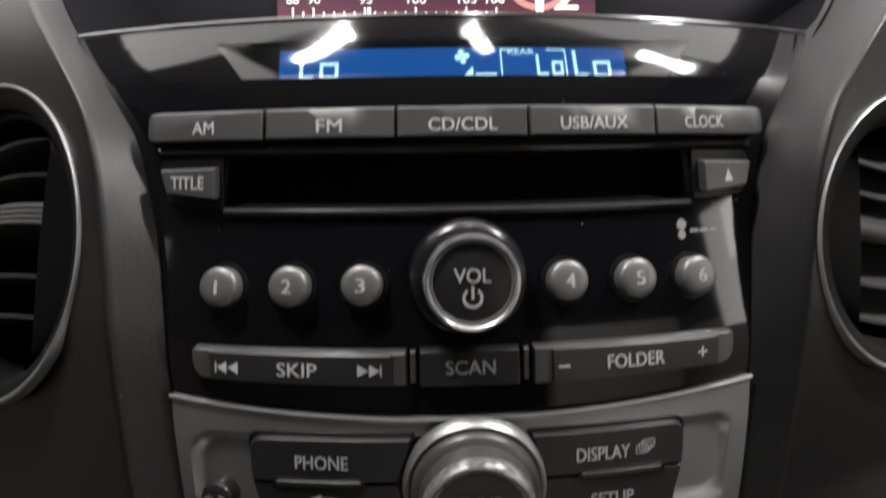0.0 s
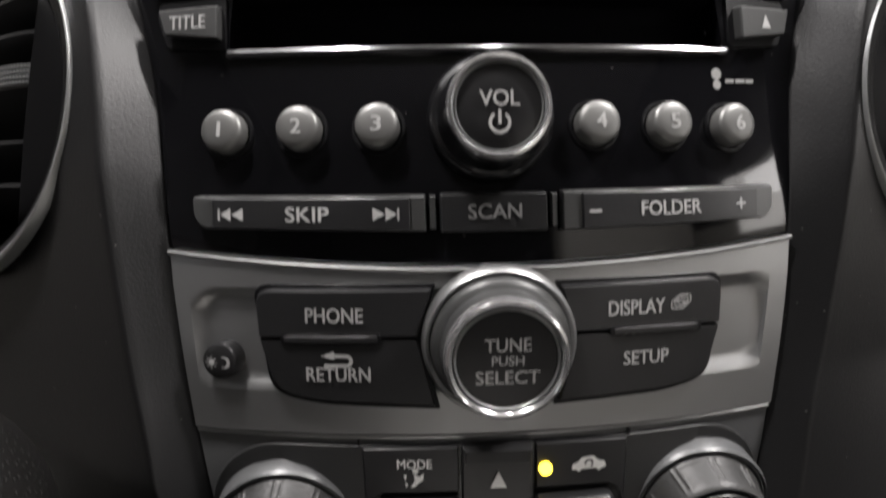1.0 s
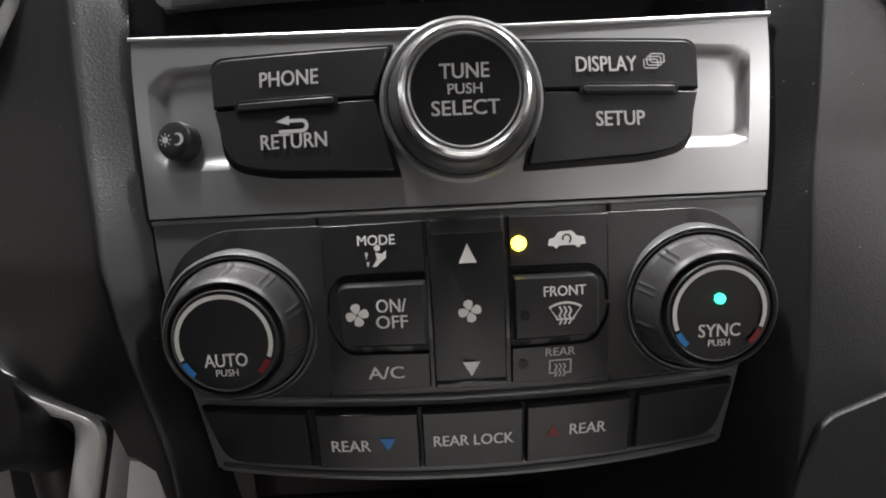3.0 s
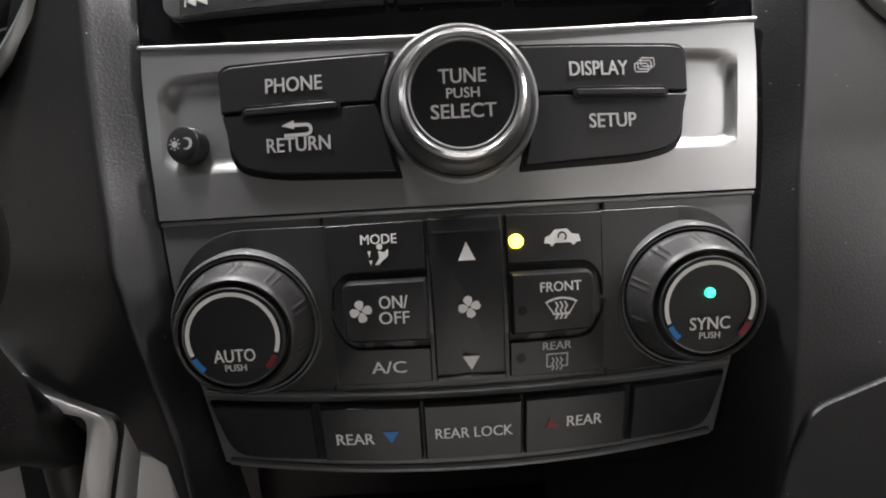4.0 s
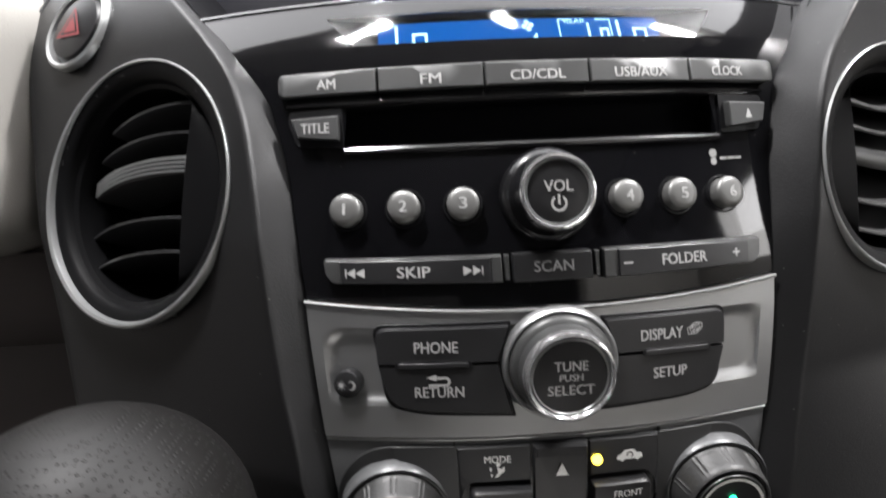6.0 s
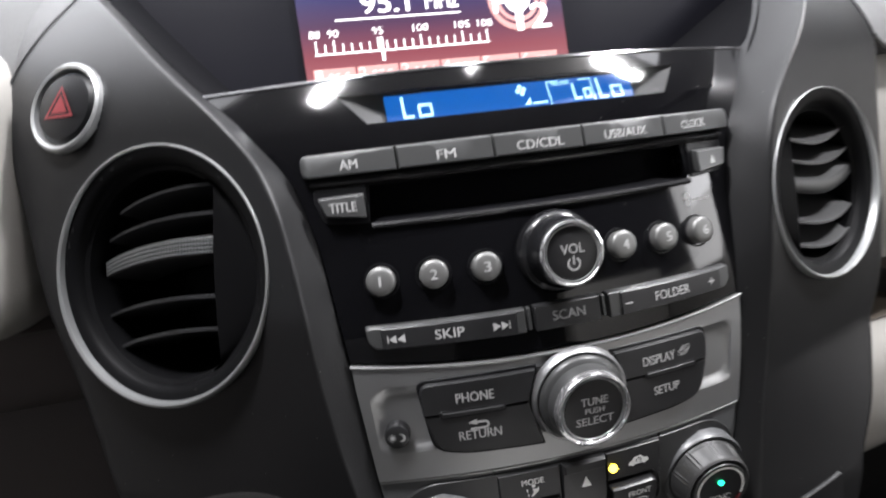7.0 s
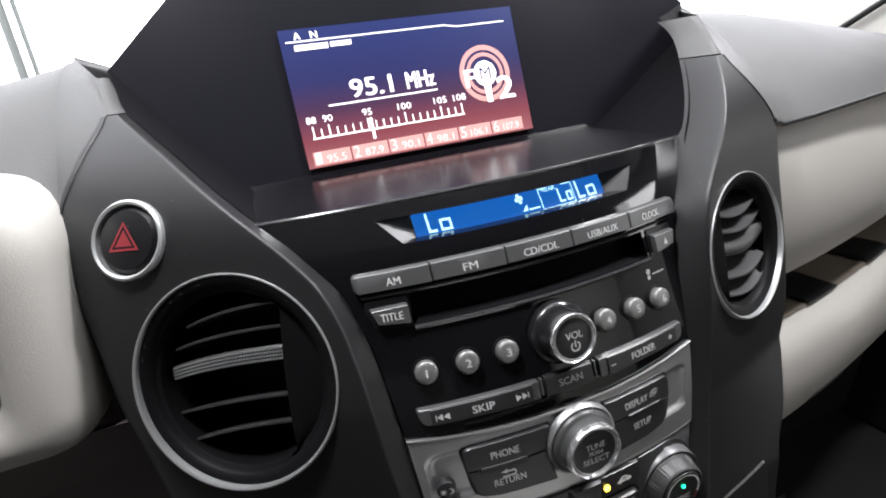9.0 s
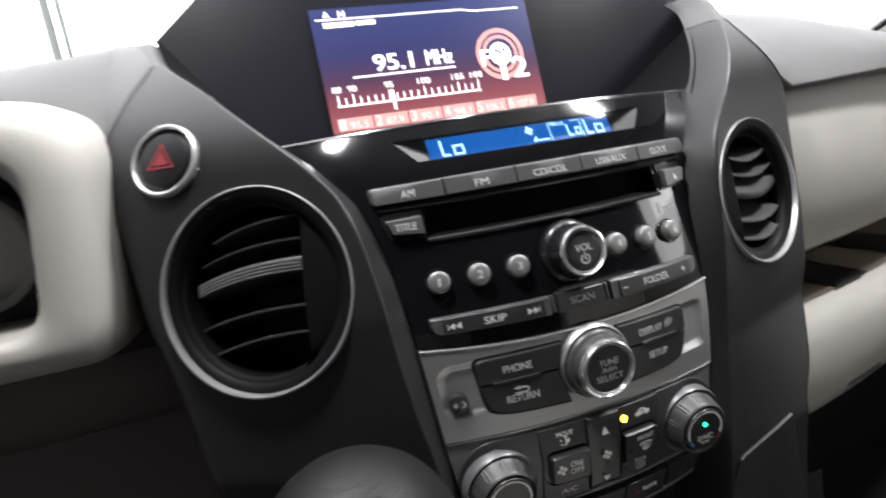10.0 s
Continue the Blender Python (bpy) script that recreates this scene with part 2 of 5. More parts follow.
def side_spot(sx, x, z, out=0.0):
    e = 1e-3
    tx = Vector((2 * e, side(sx, x + e, z) - side(sx, x - e, z), 0)).normalized()
    tz = Vector((0, side(sx, x, z + e) - side(sx, x, z - e), 2 * e)).normalized()
    n = tx.cross(tz).normalized()
    ty = n.cross(tx)
    m = Matrix((tx, ty, n)).transposed().to_4x4()
    m.translation = Vector((x, side(sx, x, z), z)) + n * out
    return m


def rounded(pts, r, n=4):
    """Outline with its corners rounded; r one radius or one for each corner."""
    rs = r if isinstance(r, (list, tuple)) else [r] * len(pts)
    out = []
    for i, p in enumerate(pts):
        p = Vector(p)
        a, b = Vector(pts[i - 1]) - p, Vector(pts[(i + 1) % len(pts)]) - p
        k = min(rs[i], a.length * .45, b.length * .45)
        if k < 1e-5:
            out.append(p)
            continue
        p0, p1 = p + a.normalized() * k, p + b.normalized() * k
        for j in range(n + 1):
            t = j / n
            out.append(p0 * (1 - t) ** 2 + p * 2 * t * (1 - t) + p1 * t * t)
    return out


def inset(pts, d):
    """Outline moved inward by d (pts anticlockwise)."""
    out, n = [], len(pts)
    for i, p in enumerate(pts):
        a, b = (p - pts[i - 1]), (pts[(i + 1) % n] - p)
        if a.length < 1e-7 or b.length < 1e-7:
            out.append(p.copy())
            continue
        na, nb = Vector((-a.y, a.x)).normalized(), Vector((-b.y, b.x)).normalized()
        m = (na + nb)
        m = m / max(0.35, m.length_squared / 2) * 1.0 if m.length > 1e-6 else na
        out.append(p + m * d * 0.5 * 2 / 2)
    return out


def ccw(pts):
    pts = [Vector(p) for p in pts]
    area = sum(a.x * b.y - b.x * a.y for a, b in zip(pts, pts[1:] + pts[:1]))
    return pts if area > 0 else pts[::-1]


def slab_bm(pts, lo, hi, bevel=0.0, bm=None, step=0.012):
    """A plate with outline pts between heights lo and hi, its front edge bevelled."""
    bm = bm or bmesh.new()
    pts = ccw(pts)
    rings = [(pts, lo), (pts, hi - bevel)]
    if bevel:
        rings[1] = (pts, hi - bevel * 1.1)
        rings += [(inset(pts, bevel * .18), hi - bevel * .72), (inset(pts, bevel * .85), hi - bevel * .10), (inset(pts, bevel * 1.15), hi)]
    rows = [[bm.verts.new((p.x, p.y, h)) for p in ring] for ring, h in rings]
    n = len(pts)
    for a, b in zip(rows, rows[1:]):
        for i in range(n):
            bm.faces.new((a[i], a[(i + 1) % n], b[(i + 1) % n], b[i]))
    cap = bm.faces.new(rows[-1])
    bmesh.ops.triangulate(bm, faces=[cap])
    if step:
        xs = [p.x for p in pts]
        x = math.ceil(min(xs) / step) * step
        while x < max(xs):
            bmesh.ops.bisect_plane(bm, geom=bm.verts[:] + bm.edges[:] + bm.faces[:], plane_co=(x, 0, 0), plane_no=(1, 0, 0), dist=1e-6)
            x += step
    return bm


def key(name, pts, lo, hi, bevel, mat, parent, r=0.0, label="", n=6):
    return part(name, drape(slab_bm(rounded([Vector(p) for p in pts], r, n) if r else pts, lo, hi, bevel)), mat, parent, label, sharp=22)


def lathe(profile, n=48, ripple=None):
    """A turned shape about Z; profile of (radius, height); ripple(angle, radius, height) -> radius."""
    bm = bmesh.new()
    rows = []
    for r, h in profile:
        if r < 1e-6:
            rows.append([bm.verts.new((0, 0, h))])
            continue
        rows.append([bm.verts.new(((ripple(2 * math.pi * i / n, r, h) if ripple else r) * math.cos(2 * math.pi * i / n), (ripple(2 * math.pi * i / n, r, h) if ripple else r) * math.sin(2 * math.pi * i / n), h)) for i in range(n)])
    for a, b in zip(rows, rows[1:]):
        for i in range(n):
            j = (i + 1) % n
            if len(a) == 1 and len(b) == 1:
                continue
            if len(a) == 1:
                bm.faces.new((a[0], b[j], b[i]))
            elif len(b) == 1:
                bm.faces.new((a[i], a[j], b[0]))
            else:
                bm.faces.new((a[i], a[j], b[j], b[i]))
    return bm


def placed(bm, m):
    bmesh.ops.transform(bm, matrix=m, verts=bm.verts[:])
    return bm


def words(text, width, cap, bold=0.021):
    """Lettering in the plane, centred, with its width and capital height."""
    cu = bpy.data.curves.new("lettering", "FONT")
    cu.body, cu.size, cu.align_x, cu.align_y, cu.offset, cu.resolution_u = text, 1.0, "CENTER", "CENTER", 0.0, 3
    ob = new("lettering", cu)
    bpy.context.view_layer.update()
    me = bpy.data.meshes.new_from_object(ob.evaluated_get(bpy.context.evaluated_depsgraph_get()))
    bpy.data.objects.remove(ob)
    bpy.data.curves.remove(cu)
    bm = bmesh.new()
    bm.from_mesh(me)
    bpy.data.meshes.remove(me)
    xs, ys = [v.co.x for v in bm.verts], [v.co.y for v in bm.verts]
    cx, cy, w, h = (min(xs) + max(xs)) / 2, (min(ys) + max(ys)) / 2, max(xs) - min(xs), max(ys) - min(ys)
    for v in bm.verts:
        v.co = Vector(((v.co.x - cx) * (width - 2 * bold * cap) / w, (v.co.y - cy) * (cap - bold * cap) / h, 0))
    if bold > 0.011:
        geom = bm.verts[:] + bm.edges[:] + bm.faces[:]
        for i, (dx, dy) in enumerate(((-1, -.4), (1, -.4), (-1, .4), (1, .4))):
            d = bmesh.ops.duplicate(bm, geom=geom)["geom"]
            bmesh.ops.translate(bm, vec=(dx * bold * cap, dy * bold * cap, 2e-5 * (i + 1)), verts=[g for g in d if isinstance(g, bmesh.types.BMVert)])
    return bm


def merge(*bms):
    out = bmesh.new()
    for b in bms:
        tmp = bpy.data.meshes.new("tmp")
        b.to_mesh(tmp)
        b.free()
        out.from_mesh(tmp)
        bpy.data.meshes.remove(tmp)
    return out


def shift(bm, x, y, z=0.0):
    bmesh.ops.translate(bm, vec=(x, y, z), verts=bm.verts[:])
    return bm


def flat(*polys):
    """Flat printed shapes in the plane."""
    bm = bmesh.new()
    for pts in polys:
        f = bm.faces.new([bm.verts.new((p[0], p[1], 0)) for p in pts])
        bmesh.ops.triangulate(bm, faces=[f])
    return bm


def disc(r, x=0.0, y=0.0, n=16):
    return [(x + r * math.cos(2 * math.pi * i / n), y + r * math.sin(2 * math.pi * i / n)) for i in range(n)]


def box(x0, y0, x1, y1):
    return [(x0, y0), (x1, y0), (x1, y1), (x0, y1)]


def arc_band(r0, r1, a0, a1, x=0.0, y=0.0, n=24):
    """Quads of a ring sector, in degrees."""
    out = []
    for i in range(n):
        a, b = radians(lerp(a0, a1, i / n)), radians(lerp(a0, a1, (i + 1) / n))
        out.append([(x + r0 * math.cos(a), y + r0 * math.sin(a)), (x + r1 * math.cos(a), y + r1 * math.sin(a)), (x + r1 * math.cos(b), y + r1 * math.sin(b)), (x + r0 * math.cos(b), y + r0 * math.sin(b))])
    return out


def print_on(bm, x, z, out, mat, parent, name="lettering"):
    """Print laid on the draped front of a key."""
    return part(name, drape(shift(bm, x, z), out + 0.0003), mat, parent)


def grid(rows):
    """A surface through rows of points."""
    bm = bmesh.new()
    vs = [[bm.verts.new(p) for p in row] for row in rows]
    for a, b in zip(vs, vs[1:]):
        for i in range(len(a) - 1):
            bm.faces.new((a[i], a[i + 1], b[i + 1], b[i]))
    return bm


def deepen(bm, depth):
    """Walls going back (+y) from all open edges."""
    edges = [e for e in bm.edges if e.is_boundary]
    ret = bmesh.ops.extrude_edge_only(bm, edges=edges)
    bmesh.ops.translate(bm, vec=(0, depth, 0), verts=[g for g in ret["geom"] if isinstance(g, bmesh.types.BMVert)])
    return bm


def band(xl, xr, zlo, zhi, n, m, bm=None, out=0.0):
    """Part of a draped sheet: xl, xr by height, zlo, zhi by x."""
    bm = bm or bmesh.new()
    vs = []
    for j in range(m + 1):
        row = []
        for i in range(n + 1):
            z = lerp(zlo(0), zhi(0), j / m)
            x = lerp(xl(z), xr(z), i / n)
            z = lerp(zlo(x), zhi(x), j / m)
            row.append(bm.verts.new((x, face(x, z) - out, z)))
        vs.append(row)
    for a, b in zip(vs, vs[1:]):
        for i in range(n):
            bm.faces.new((a[i], a[i + 1], b[i + 1], b[i]))
    return bm


def flatc(v):
    return lambda *_: v


def extruded(profile, xs, bulge=None):
    """A section of (y, z) points carried along x."""
    return grid([[(x, y + (bulge(x) if bulge else 0.0), z) for y, z in profile] for x in xs])


def sweep(points, radius, n=10):
    """A tube through points; radius one number or one per point."""
    bm = bmesh.new()
    rows = []
    for i, p in enumerate(points):
        p = Vector(p)
        d = (Vector(points[min(i + 1, len(points) - 1)]) - Vector(points[max(i - 1, 0)])).normalized()
        s = d.cross(Vector((0.31, 0.2, 0.93))).normalized()
        t = d.cross(s)
        r = radius[i] if isinstance(radius, (list, tuple)) else radius
        rows.append([bm.verts.new(p + r * (math.cos(2 * math.pi * k / n) * s + math.sin(2 * math.pi * k / n) * t)) for k in range(n)])
    for a, b in zip(rows, rows[1:]):
        for k in range(n):
            bm.faces.new((a[k], a[(k + 1) % n], b[(k + 1) % n], b[k]))
    bm.faces.new(rows[0])
    bm.faces.new(rows[-1])
    return bm


def block(x0, y0, z0, x1, y1, z1, bevel=0.0):
    bm = bmesh.new()
    bmesh.ops.create_cube(bm, size=1.0)
    for v in bm.verts:
        v.co = Vector((lerp(x0, x1, v.co.x + .5), lerp(y0, y1, v.co.y + .5), lerp(z0, z1, v.co.z + .5)))
    if bevel:
        bmesh.ops.bevel(bm, geom=bm.edges[:], offset=bevel, segments=3, affect="EDGES", profile=0.5)
    return bm


# ---- cabin shell ----
def cabin():
    part("floor", block(-1.0, -2.0, -0.02, 1.0, 1.1, 0.0), CARPET, label="dark carpeted car floor", category="floor", kind="structure")
    part("ceiling", block(-1.04, -2.05, 1.52, 1.04, 0.14, 1.56, .01), LINER, label="light fabric headliner over the cabin", category="ceiling", kind="structure", base=(0, -.7, 1.52))
    # Unseen door wall, darkened to cut light bounced onto the driver-side trim
    part("wall_left", block(-0.98, -0.95, 0.0, -1.02, 0.10, 0.84, .01), TAUPE, label="dark taupe unseen door wall, toned to bounce little light", category="wall", kind="structure", base=(-1, -.4, 0))
    # Unseen wall, run up to the roof to shut out light from the rear
    part("wall_left_rear", block(-0.98, -2.0, 0.0, -1.02, -0.92, 1.54, .01), DARKLINER, label="dark unseen side wall that shuts out rear-window light", category="wall", kind="structure", base=(-1, -1.4, 0))
    # Unseen panels added to block side-window light on the trim and bezel
    part("wall_left_blocker", block(-0.972, -0.97, 0.80, -1.03, 0.46, 1.54, .01), DARKLINER, label="dark unseen panel that blocks light from the side window", category="wall", kind="structure", base=(-1, -.6, .84))
    part("wall_right_blocker", block(0.972, -0.78, 0.80, 1.03, -0.36, 1.54, .01), DARKLINER, label="dark unseen panel that blocks light from the side window", category="wall", kind="structure", base=(1, -.5, .78))
    part("ground", block(-40, -40, -0.42, 40, 40, -0.40), CONCRETE, label="pale concrete showroom floor", category="ground", kind="structure", base=(0, 0, -.4))
    part("wall_left_front", block(-0.98, 0.10, 0.0, -1.02, 1.1, 0.92, .01), CREAM, label="cream door trim below the side window", category="wall", kind="structure", base=(-1, .6, 0))
    part("wall_right_lower", block(0.98, -0.75, 0.0, 1.02, 1.1, 0.45, .01), CARPET, label="dark lower part of the door", category="wall", kind="structure", base=(1, .2, 0))
    part("wall_right", block(0.98, -0.75, 0.452, 1.02, 1.1, 0.90, .01), CREAM, label="cream door trim below the side window", category="wall", kind="structure", base=(1, .2, 0))
    # Two unseen panels added to keep the window's reflection off the bezel
    part("wall_right_upper_blocker", block(0.972, -0.37, 1.03, 1.03, -0.04, 1.54, .01), DARKLINER, label="dark unseen panel that narrows the side window's light", category="wall", kind="structure", base=(1, -.2, 1.03))
    part("wall_right_front_blocker", block(0.972, -0.05, 0.88, 1.03, 0.44, 1.30, .01), DARKLINER, label="dark unseen panel that keeps window light off the bezel", category="wall", kind="structure", base=(1, .2, .88))
    # Unseen rails added to cut high side light mirrored in the bezel
    part("wall_right_top_blocker", block(0.90, -0.29, 1.22, 1.02, 0.52, 1.54, .01), DARKLINER, label="dark unseen rail that cuts light above the side window", category="wall", kind="structure", base=(1, .3, 1.22))
    part("wall_left_top_blocker", block(-0.90, -0.32, 1.22, -1.02, 0.52, 1.54, .01), DARKLINER, label="dark unseen rail that cuts light above the side window", category="wall", kind="structure", base=(-1, .3, 1.22))
    # Unseen wall, added in place of the rear window to cut its reflection
    part("wall_right_rear", block(0.98, -2.0, 0.0, 1.02, -0.70, 1.54, .01), DARKLINER, label="dark unseen side wall that shuts out rear-window light", category="wall", kind="structure", base=(1, -1.4, 0))
    part("wall_back", block(-1.0, -2.04, 0.0, 1.0, -2.0, 1.54, .01), DARKLINER, label="dark rear wall of the cabin", category="wall", kind="structure", base=(0, -2, 0))
    # Unseen seat stand-ins, toned for what the black bezel mirrors
    part("seat_stand_in_left", block(-0.95, -0.72, 0.0, -0.12, -0.62, 0.72, .03), DARKLINER, label="plain dark unseen stand-in for the driver's seat", category="wall", kind="structure", base=(-.5, -.67, 0))
    part("seat_stand_in_right", block(0.34, -0.72, 0.0, 0.95, -0.62, 0.86, .03), CREAM, label="plain cream unseen stand-in for the passenger's seat", category="wall", kind="structure", base=(.5, -.67, 0))
    # Unseen reflector added to bounce roof light up to the lower keys
    part("console_bounce_block", block(-0.14, -0.60, 0.0, 0.18, 0.06, 0.30, .03), LINER, label="plain pale unseen block that bounces light onto the lower keys", category="console", kind="structure", base=(0, -.3, 0))
    part("wall_front", block(-1.0, 1.06, 0.0, 1.0, 1.1, 0.80, .01), TAUPE, label="dark bulkhead under the windscreen", category="wall", kind="structure", base=(0, 1.08, 0))


cabin()


# ---- dashboard ----
DEEP = {-1: .024, 1: .036}
VENT_L, VENT_R, HAZ = (-0.211, 0.7034, 0.0717), (0.1965, 0.7040, 0.0612), (-0.2530, 0.7980, 0.0278)


def trim_side(sx, name, outer, holes, top, label):
    """Slanted charcoal trim beside the stack, with round openings."""
    rows = []
    zs = list(np.linspace(0.28, top, 130))
    for z in zs:
        xe, xc, xo = EDGE(z), crease(sx, z), outer(z)
        xo = max(xo, xc + .004)
        k = min(1.0, max(0.0, (z - .780) / .020))
        ye = lerp(face(xe, z) + .010, side(sx, sx * xc, z) + DEEP[sx] + .004, k)
        xe = lerp(xe - .001, xc - .004, k)
        ys = side(sx, sx * xc, z)
        row = [(sx * xe, ye, z)]
        yf = lerp(face(xe, z) + .0005, ys + DEEP[sx], k)
        for a in (0.0, .06, .5, .90):
            row.append((sx * lerp(xe + .0006, xc - .0016, a), lerp(yf, ys + .0012, a), z))
        for dx, dy in ((-.0012, .0011), (-.0004, .0004), (.0006, .0001), (.0022, 0.0)):
            row.append((sx * (xc + dx), side(sx, sx * (xc + dx), z) + dy, z))
        n = 30
        for i in range(1, n + 1):
            x = lerp(xc + .002, xo, i / n)
            row.append((sx * x, side(sx, sx * x, z), z))
        y = side(sx, sx * xo, z)
        back = lerp(1.0, .05, min(1.0, max(0.0, (z - .80) / .05)))
        row += [(sx * (xo + .003), y + .0035 * max(back, .3), z), (sx * (xo + .005), y + .010 * max(back, .2), z), (sx * (xo + .006), y + .05 * back, z), (sx * (xo + .0065), y + .16 * back, z)]
        rows.append(row)
    bm = grid(rows)
    for x, z, r in holes:
        m = side_spot(sx, x, z)
        mi = m.inverted()
        bad = [f for f in bm.faces if (lambda q: q.x * q.x + q.y * q.y < r * r and abs(q.z) < .03)(mi @ f.calc_center_median())]
        bmesh.ops.delete(bm, geom=bad, context="FACES")
    if sx < 0:  # cut away round the gear selector's bezel
        cut = [(-.32, .5230), (-.186, .5178), (-.160, .5162), (-.1353, .5135), (-.1310, .5095), (-.1266, .4994), (-.1220, .4992), (-.1130, .4962), (-.1095, .483), (-.1065, .27)]
        for (x0, z0), (x1, z1) in zip(cut, cut[1:]):
            near = [f for f in bm.faces if (lambda q: x0 - .012 < q.x < x1 + .012 and min(z0, z1) - .012 < q.z < max(z0, z1) + .012)(f.calc_center_median())]
            geom = list({e for f in near for e in f.edges} | {v for f in near for v in f.verts}) + near
            bmesh.ops.bisect_plane(bm, geom=geom, plane_co=(x0, 0, z0), plane_no=(z0 - z1, 0, x1 - x0), dist=1e-6)
        xs, zc = [p[0] for p in cut], [p[1] for p in cut]
        gone = [f for f in bm.faces if (lambda q: q.x < -.1065 and q.z < np.interp(q.x, xs, zc))(f.calc_center_median())]
        bmesh.ops.delete(bm, geom=gone, context="FACES")
    return part(name, bm, TRIM, None, label, sharp=60, base=(sx * .2, .22, .28), category="dashboard trim", kind="structure")


trim_side(-1, "trim_driver_side", OUTER_L, [(VENT_L[0], VENT_L[1], VENT_L[2] - .0031), (HAZ[0], HAZ[1], HAZ[2] - .0034)], .877, "charcoal plastic dashboard trim round an air vent")
trim_side(1, "trim_passenger_side", OUTER_R, [(VENT_R[0], VENT_R[1], VENT_R[2] - .0030)], .855, "charcoal plastic dashboard trim round an air vent")


CREST = table([(-1.0, .86), (-.60, .895), (-.45, .912), (-.36, .922), (-.30, .935), (-.20, .95), (.20, .93), (.45, .91), (.60, .893), (.80, .84), (1.0, .81)])


def access_panel():
    """Flat lid let into the lower passenger-side trim, a little proud."""
    bm = slab_bm(rounded([(.1790, .5250), (.1185, .5060), (.1045, .476), (.094, .42), (.185, .42)], [.003, .007, .02, .002, .004], 6), 0, .0022, .0012)
    for v in bm.verts:
        u, h, w = v.co.x, v.co.y, v.co.z
        v.co = Vector((u, side(1, u, h) - w, h))
    part("access_panel", bm, TRIM, None, "charcoal access panel in the lower dashboard trim", sharp=22, base=(.17, .19, .40), category="dashboard trim", kind="structure")


access_panel()


def dash_tops():
    for sx, top, joint, outer in ((-1, .908, .8775, OUTER_L), (1, .893, .8555, OUTER_R)):
        zs = list(np.linspace(top, joint + .0005, 7)) + list(np.linspace(joint - .001, .795 if sx > 0 else .815, 12))
        seam = [(sx * (outer(z) + .0015), side(sx, sx * outer(z), z) + .0015, z) for z in zs]
        last = len(seam) - 1
        if sx < 0:
            seam += [(-.315, .325, .826), (-.335, .325, .842), (-.37, .33, .853), (-.45, .34, .862), (-.60, .35, .864), (-.98, .38, .84)]
        else:
            seam += [(.30, .264, .786), (.34, .266, .787), (.40, .274, .789), (.50, .290, .792), (.70, .33, .785), (.98, .39, .765)]
        rows = []
        for i, (x, y, z) in enumerate(seam):
            row, n = [(x, y + .010, z - .004), (x, y + .003, z - .001)], 12
            if i < 7:  # above the trim the skin itself turns into the screen's cave
                xc = sx * CREASE(z)
                row = [(xc - sx * .0042, y + DEEP[sx], z), (xc - sx * .0004, y + .002, z)]
            soft = min(1.0, i / last)
            xc = x if abs(x) > .31 else (.42 if sx > 0 else -.31)
            for j in range(n + 1):
                t = j / n
                row.append((lerp(x, xc, t), lerp(y, .56, t), lerp(z, CREST(x), lerp(t, math.sin(t * math.pi / 2) ** .85, soft))))
            row += [(xc, .72, CREST(x) + .002), (xc, .90, CREST(x) - .012), (xc, 1.06, CREST(x) - .05)]
            rows.append(row)
        part("dashboard_seam", sweep([(x, y - .0008, z) for x, y, z in seam[7:last + 1]], .0008, 8), SHADE, None, "thin dark gap beside the dashboard trim", base=(sx * .27, .3, .8), category="seam", kind="structure")
        if sx > 0:
            # dark tube draws the seam together with the shadow line below the pad
            part("dashboard_seam", sweep([(x, y - .001, z - .001) for x, y, z in seam[last:]], .0020, 8), SHADE, None, "dark seam and shadow line under the dashboard top", base=(.6, .3, .78), category="seam", kind="structure")
        part("dashboard_top", grid(rows), PAD, None, "soft grey grained dashboard top below the windscreen", sharp=70, base=(sx * .6, .7, .85), category="dashboard", kind="structure")
    part("dashboard_top", grid([[(x, .53, CREST(x) - .03), (x, .7, CREST(x) - .01), (x, 1.06, CREST(x) - .05)] for x in np.linspace(-.335, .445, 13)]), PAD, None, "soft grey grained dashboard top below the windscreen", sharp=70, base=(0, .7, .85), category="dashboard", kind="structure")


dash_tops()


